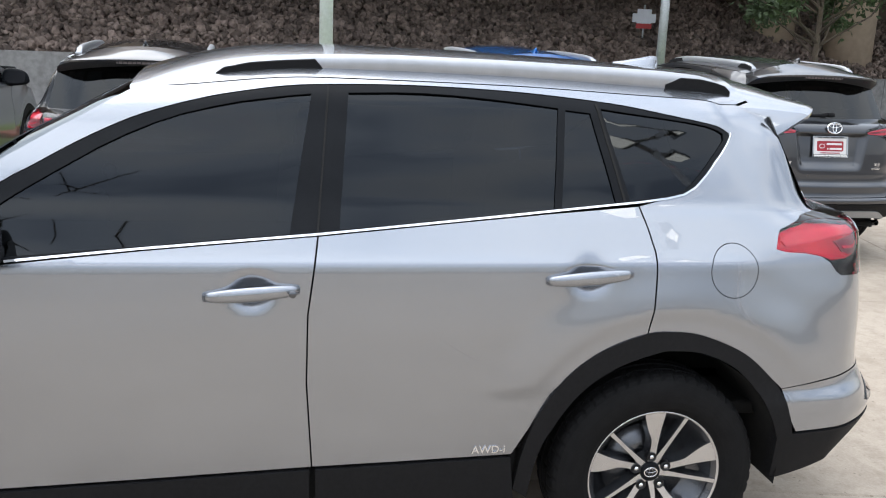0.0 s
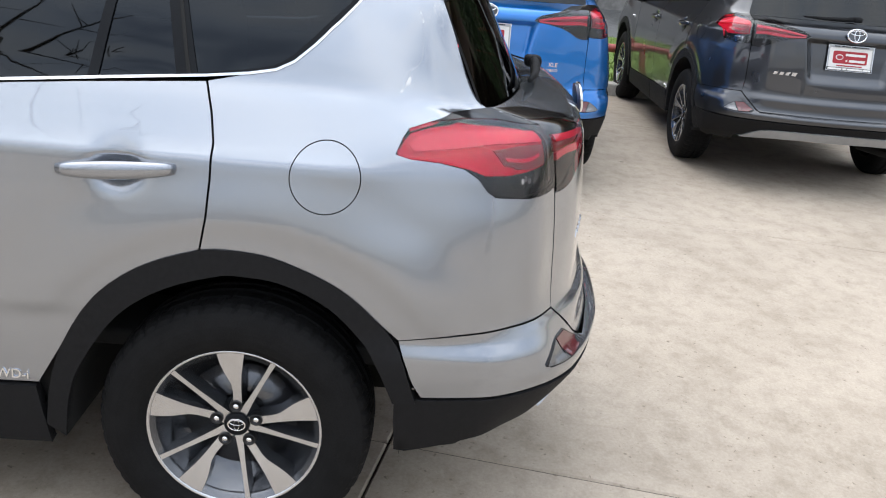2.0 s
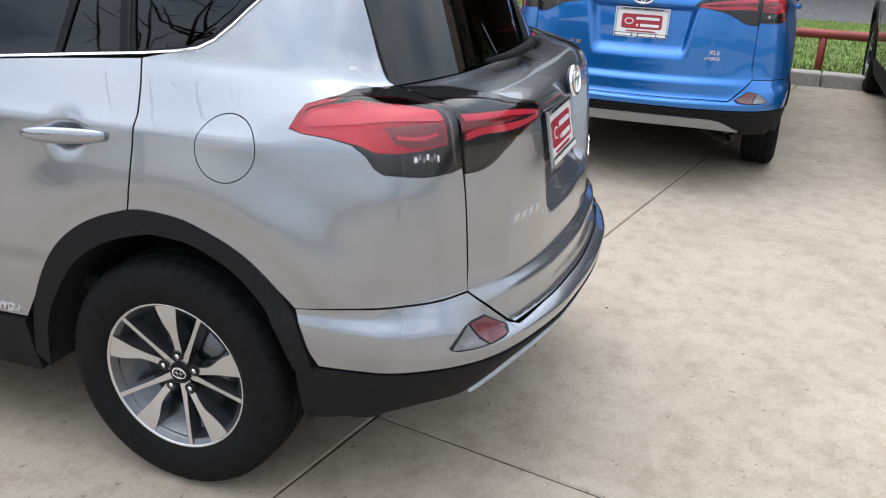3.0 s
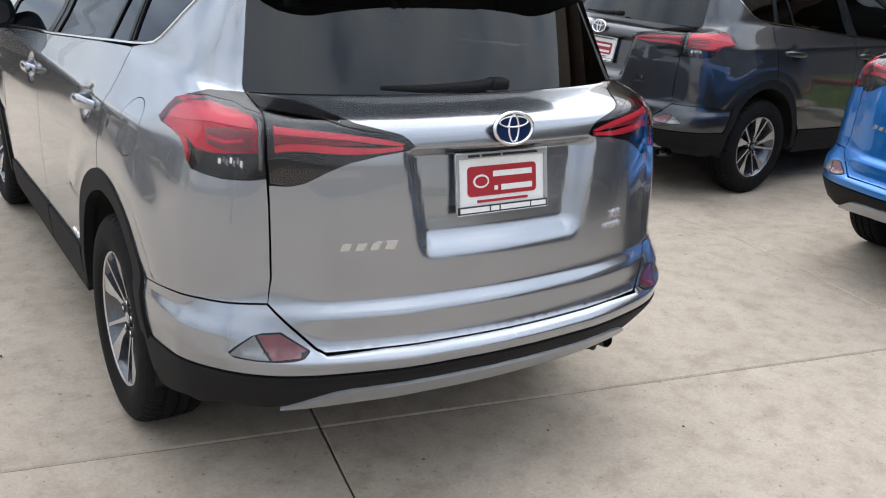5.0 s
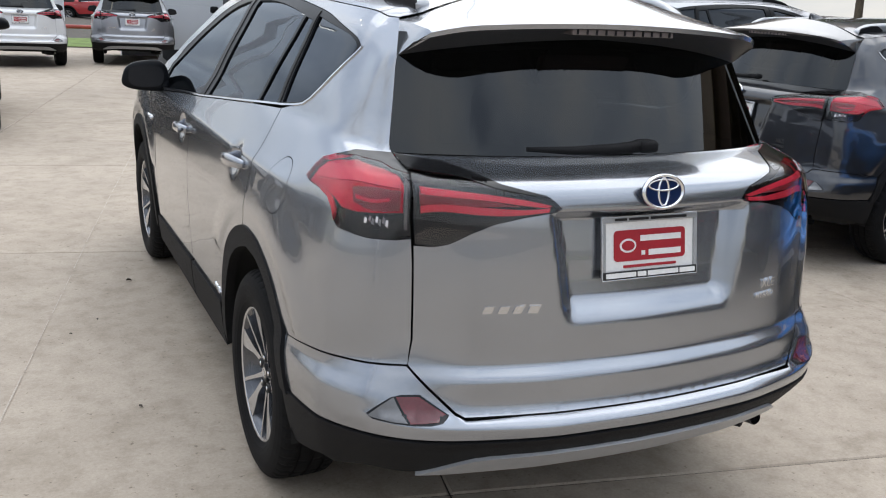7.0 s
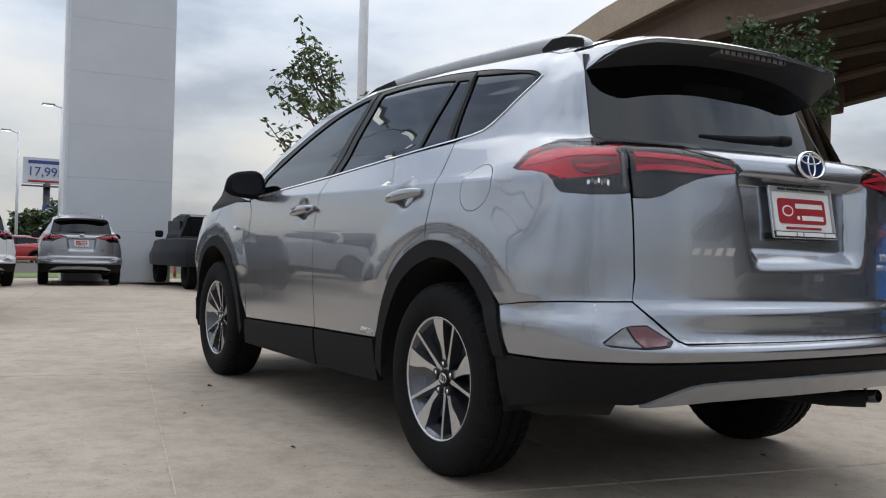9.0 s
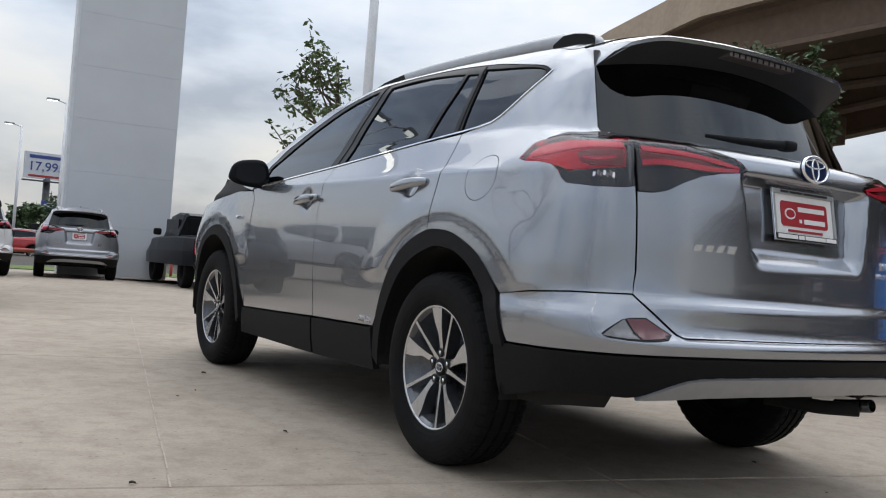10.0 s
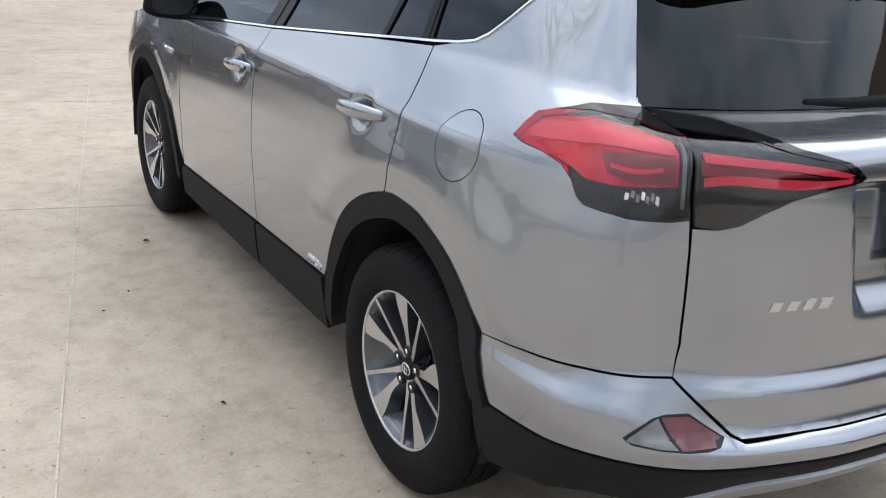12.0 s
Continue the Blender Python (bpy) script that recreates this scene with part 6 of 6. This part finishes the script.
for x, y, turn in ((-5.7, 24.0, 15), (-6.6, -4.7, 60)):
    far_dbl = light_pole(pose(x, y, ground_z(x, y), 0, 0, turn), "tall lot light with two lit heads", 9.2, .1, .4)
    part("arm", tube([(0, 0, 9.05), (.4, 0, 9.22)], .05, 8), POLEM, far_dbl)
    hd = part("lamp_head", boxed((.4, -.18, 9.15, 1.15, .18, 9.30, .03)), GALV, far_dbl, "", smooth=False)
    part("lamp_panel", boxed((.5, -.15, 9.13, 1.1, .15, 9.155)), LAMPLIT, hd, "", smooth=False)
light_pole(pose(12.1, .55, 0), "tall white painted light pole on the verge", 11, .115)
light_pole(pose(6.5, 60.7, -1.0, 0, 0, 6), "tall lot light with a single lit head", 10.2, .12, .5)
light_pole(pose(6.0, 81, -1.0, 0, 0, 6), "tall lot light with a single lit head", 10.4, .13, .6)
light_pole(pose(3.8, 106, -1.0, 0, 0, 6), "tall lot light with a single lit head", 10.6, .14, .6)
p = thing("sign_post", pose(13.0, -5.75, 0), "galvanised steel post beside the road", "post")
part("post", lathe([(0, -.1), (.085, -.1), (.085, 4.5), (0, 4.5)], 14, "Z"), GALV, p)
p = thing("small_sign", pose(22.4, -9.1, 1.9), "small white and red sign on a stake in the rocks", "sign")
part("stake", boxed((-.02, -.02, -.3, .02, .02, 1.05)), GALV, p, "", smooth=False)
part("board", boxed((-.03, -.36, .55, .0, .36, .80, .01), (-.032, -.22, .45, .0, .22, .93, .01)), SIGNW, p, "", smooth=False)
part("red_band", boxed((-.04, -.24, .38, -.028, .24, .52, .004)), SIGNR, p, "", smooth=False)

py = thing("sign_pylon", pose(2.62, 23.0, ground_z(3, 23), 0, 0, -3), "tall white metal-clad sign pylon", "pylon")
py["kind"] = "structure"
for k in range(11):
    bm = boxed((-1.37, -.28, 1.42 * k + .0015 - (.3 if k == 0 else 0), 1.37, .28, 1.42 * (k + 1) - .0015, .004))
    part("panel", bm, PYLONM, py, "", smooth=False)
part("corner_trim", boxed((-1.45, -.30, -.2, -1.365, .30, 15.5, .01)), SIGNW, py, "", smooth=False)

p = thing("billboard", pose(12.9, 116, -1.5, 0, 0, 4), "white roadside billboard with a price on a dark post", "billboard")
part("post", tube([(0, .3, 0), (0, .3, 8.5)], .42, 12), SIGND, p)
face = part("face", boxed((-2.75, 0, 8.3, 2.75, .35, 11.5, .03)), SIGNW, p, "", smooth=False)
part("price", word("17,995", 1.55, .02, pose(-.2, -.04, 9.75, 90)), SIGNB, face, "", smooth=False)
part("text_bar", boxed((-2.2, -.03, 10.75, 1.6, 0, 11.15)), SIGNB, face, "", smooth=False)
part("text_bar", boxed((-2.2, -.03, 8.5, 2.2, 0, 8.75)), SIGNR, face, "", smooth=False)
part("walkway", boxed((-2.9, -.8, 7.95, 2.9, .1, 8.1)), SIGND, face, "", smooth=False)
p = thing("blue_sign", pose(14.0, 112, -1.5, 0, 0, 4), "blue roadside sign with white lines of text", "sign")
part("post", tube([(0, .2, 0), (0, .2, 4)], .2, 10), SIGND, p)
face = part("face", boxed((-2.1, 0, 3.7, 2.1, .3, 5.6, .03)), SIGNB, p, "", smooth=False)
for z in (5.0, 4.3):
    part("text_bar", boxed((-1.8, -.03, z - .18, 1.8, 0, z + .2)), SIGNW, face, "", smooth=False)
p = thing("dealer_pylon", pose(.05, 42.5, -.8), "white pylon sign with a red oval", "sign")
part("slab", boxed((-.80, -.2, -.2, .80, .2, 4.75, .05)), SIGNW, p, "", smooth=False)
part("oval", flat_shape([(.62 * math.cos(a), 4.1 + .27 * math.sin(a)) for a in (2 * math.pi * k / 32 for k in range(32))], .04, m=pose(0, -.24, 0)), SIGNR, p, "red oval mark", smooth=False)
part("text_bar", boxed((-.55, -.23, 3.45, .55, -.19, 3.58)), SIGND, p, "", smooth=False)


# ---- black pickup ----
def pickup(m):
    t = thing("pickup_truck", m, "black four-door pickup with a bed cover", "truck", "dealership vehicles")
    bm = bmesh.new()
    # bed, cab and nose as stations: y, half width low, half width high, z low, z high
    rows = []
    for y, wl, wh, z0, z1 in ((-1.15, .88, .90, .62, 1.18), (-1.10, .92, .93, .55, 1.20), (-.2, .95, .94, .52, 1.20), (.8, .95, .94, .50, 1.20), (2.6, .95, .93, .48, 1.16), (3.6, .94, .90, .46, 1.12), (4.2, .88, .80, .46, 1.0), (4.28, .80, .72, .5, .9)):
        rows.append([bm.verts.new(p) for p in ((-wl, y, z0), (-wl - .02, y, (z0 + z1) / 2), (-wh, y, z1 - .04), (-wh + .05, y, z1), (wh - .05, y, z1), (wh, y, z1 - .04), (wl + .02, y, (z0 + z1) / 2), (wl, y, z0))])
    for a, b in zip(rows, rows[1:]):
        for i in range(8):
            bm.faces.new((a[i], a[(i + 1) % 8], b[(i + 1) % 8], b[i]))
    bm.faces.new(rows[0]), bm.faces.new(rows[-1][::-1])
    bmesh.ops.recalc_face_normals(bm, faces=bm.faces)
    part("body", bm, GLOSSBLACK, t, "", smooth=False)
    bm = bmesh.new()
    rows = []
    for y, w0, w1, z1 in ((.75, .88, .70, 1.72), (.95, .88, .72, 1.78), (1.7, .88, .72, 1.80), (2.3, .88, .70, 1.74), (3.0, .86, .62, 1.20)):
        rows.append([bm.verts.new(p) for p in ((-w0, y, 1.16), (-w1, y, z1 - .05), (-w1 + .08, y, z1), (w1 - .08, y, z1), (w1, y, z1 - .05), (w0, y, 1.16))])
    for a, b in zip(rows, rows[1:]):
        for i in range(5):
            bm.faces.new((a[i], a[i + 1], b[i + 1], b[i]))
    bm.faces.new(rows[0]), bm.faces.new(rows[-1][::-1])
    bmesh.ops.recalc_face_normals(bm, faces=bm.faces)
    part("cab", bm, GLOSSBLACK, t, "", smooth=False)
    part("bed_cover", boxed((-.84, -1.08, 1.17, .84, .74, 1.235, .03)), CLAD, t, "black cover over the bed", smooth=False)
    part("rear_window", boxed((-.62, .725, 1.26, .62, .752, 1.66, .02)), GLOSSBLACK, t, "", smooth=False)
    part("tailgate", boxed((-.70, -1.185, .66, .70, -1.14, 1.16, .02)), GLOSSBLACK, t, "", smooth=False)
    part("rear_bumper", boxed((-.93, -1.30, .48, .93, -1.12, .64, .04)), CLAD, t, "", smooth=False)
    for s in (-1, 1):
        part("tail_lamp", boxed((s * .83 - .09, -1.20, .82, s * .83 + .09, -1.08, 1.15, .02)), REDLENS, t, "tall red tail lamp", smooth=False)
        part("mirror", boxed((s * 1.03 - .10, 2.30, 1.20, s * 1.03 + .10, 2.40, 1.37, .04)), CLAD, t, "", smooth=False)
        part("side_window", boxed((s * .80 - .02, 1.0, 1.24, s * .80 + .02, 2.35, 1.62, .02)), GLOSSBLACK, t, "", smooth=False)
        for y in (0, 3.24):
            w = part("wheel", lathe([(0, .02), (.18, -.02), (.20, -.10), (.24, -.11), (.30, -.13), (.36, -.12), (.385, -.09), (.385, .09), (.36, .12), (.2, .12)], 36), RUBBER, t, "black wheel", smooth=False)
            w.matrix_local = pose(s * .80, y, .385, 0, 0, 180 if s > 0 else 0)
    return t


pickup(pose(4.12, 18.3, ground_z(3.4, 18), 0, 0, -2))

# concrete beyond the slabs
grid_sheet("far_lot", [-60 + 4 * k for k in range(34)], [21.6 + 1.5 * k for k in range(4)], lambda x, y: ground_z(0, y) - .004, CONCRETE, "pale concrete of the far lot", "lot")
grid_sheet("far_lawn", [-60 + 4 * k for k in range(30)], [26.4 + 1.5 * k for k in range(5)], lambda x, y: ground_z(0, y) + .01, GRASSM, "strip of far grass", "grass")


# ---- small things on the concrete ----
CHALK = plain("pale_chalk", (.44, .385, .325), .9, 0, .2, 60, .15)
DRYLEAF = plain("dry_brown_leaf", (.05, .038, .028), .8, 0, .2, 60, .3)
rng = random.Random(12)
bm = bmesh.new()
y = -1.4
while y < 6.6:
    n = rng.uniform(.12, .5)
    w = rng.uniform(.0018, .0036)
    x = -1.80 + .2 * y + rng.uniform(-.002, .002)
    q = [bm.verts.new((x + .2 * (b - y) + a, b, ground_z(x, b) + .003)) for a, b in ((-w, y), (w, y), (w, y + n), (-w, y + n))]
    bm.faces.new(q)
    y += n + rng.uniform(.01, .12)
tagged(part("chalk_line", bm, CHALK, None, smooth=False), "thin broken pale line marked on the concrete", "ground marking", "", "structure")


def dry_leaf(x, y, size, turn):
    """A curled leaf: a pointed blade with raised edges and a stalk."""
    bm = bmesh.new()
    rows = []
    for k in range(7):
        t = k / 6
        w = .36 * math.sin(math.pi * (.06 + .9 * t)) * size
        lift = .10 * size * math.sin(math.pi * t) + .10 * size * t
        rows.append([bm.verts.new((a * w, (t - .5) * size, .002 + lift + .30 * size * abs(a) ** 2)) for a in (-1, -.5, 0, .5, 1)])
    for a, b in zip(rows, rows[1:]):
        for i in range(4):
            bm.faces.new((a[i], a[i + 1], b[i + 1], b[i]))
    leaf = thing("dry_leaf", pose(x, y, ground_z(x, y), 0, 0, turn), "curled dry brown leaf lying on the concrete", "leaf", "fallen leaves")
    part("blade", bm, DRYLEAF, leaf)
    part("stalk", tube([(0, -.5 * size, .003), (.05 * size, -.8 * size, .004)], .04 * size, 5), DRYLEAF, leaf)


for x, y, size, turn in ((-1.18, .60, .030, 40), (-1.04, 2.20, .045, 110), (-1.25, 1.63, .022, 10), (-1.38, 1.47, .020, 70), (-1.92, -.04, .035, 95), (.86, -.96, .018, 30), (.39, -.76, .018, 150), (-.10, -.72, .016, 80), (.53, -.32, .030, 20)):
    dry_leaf(x, y, .6 * size, turn)
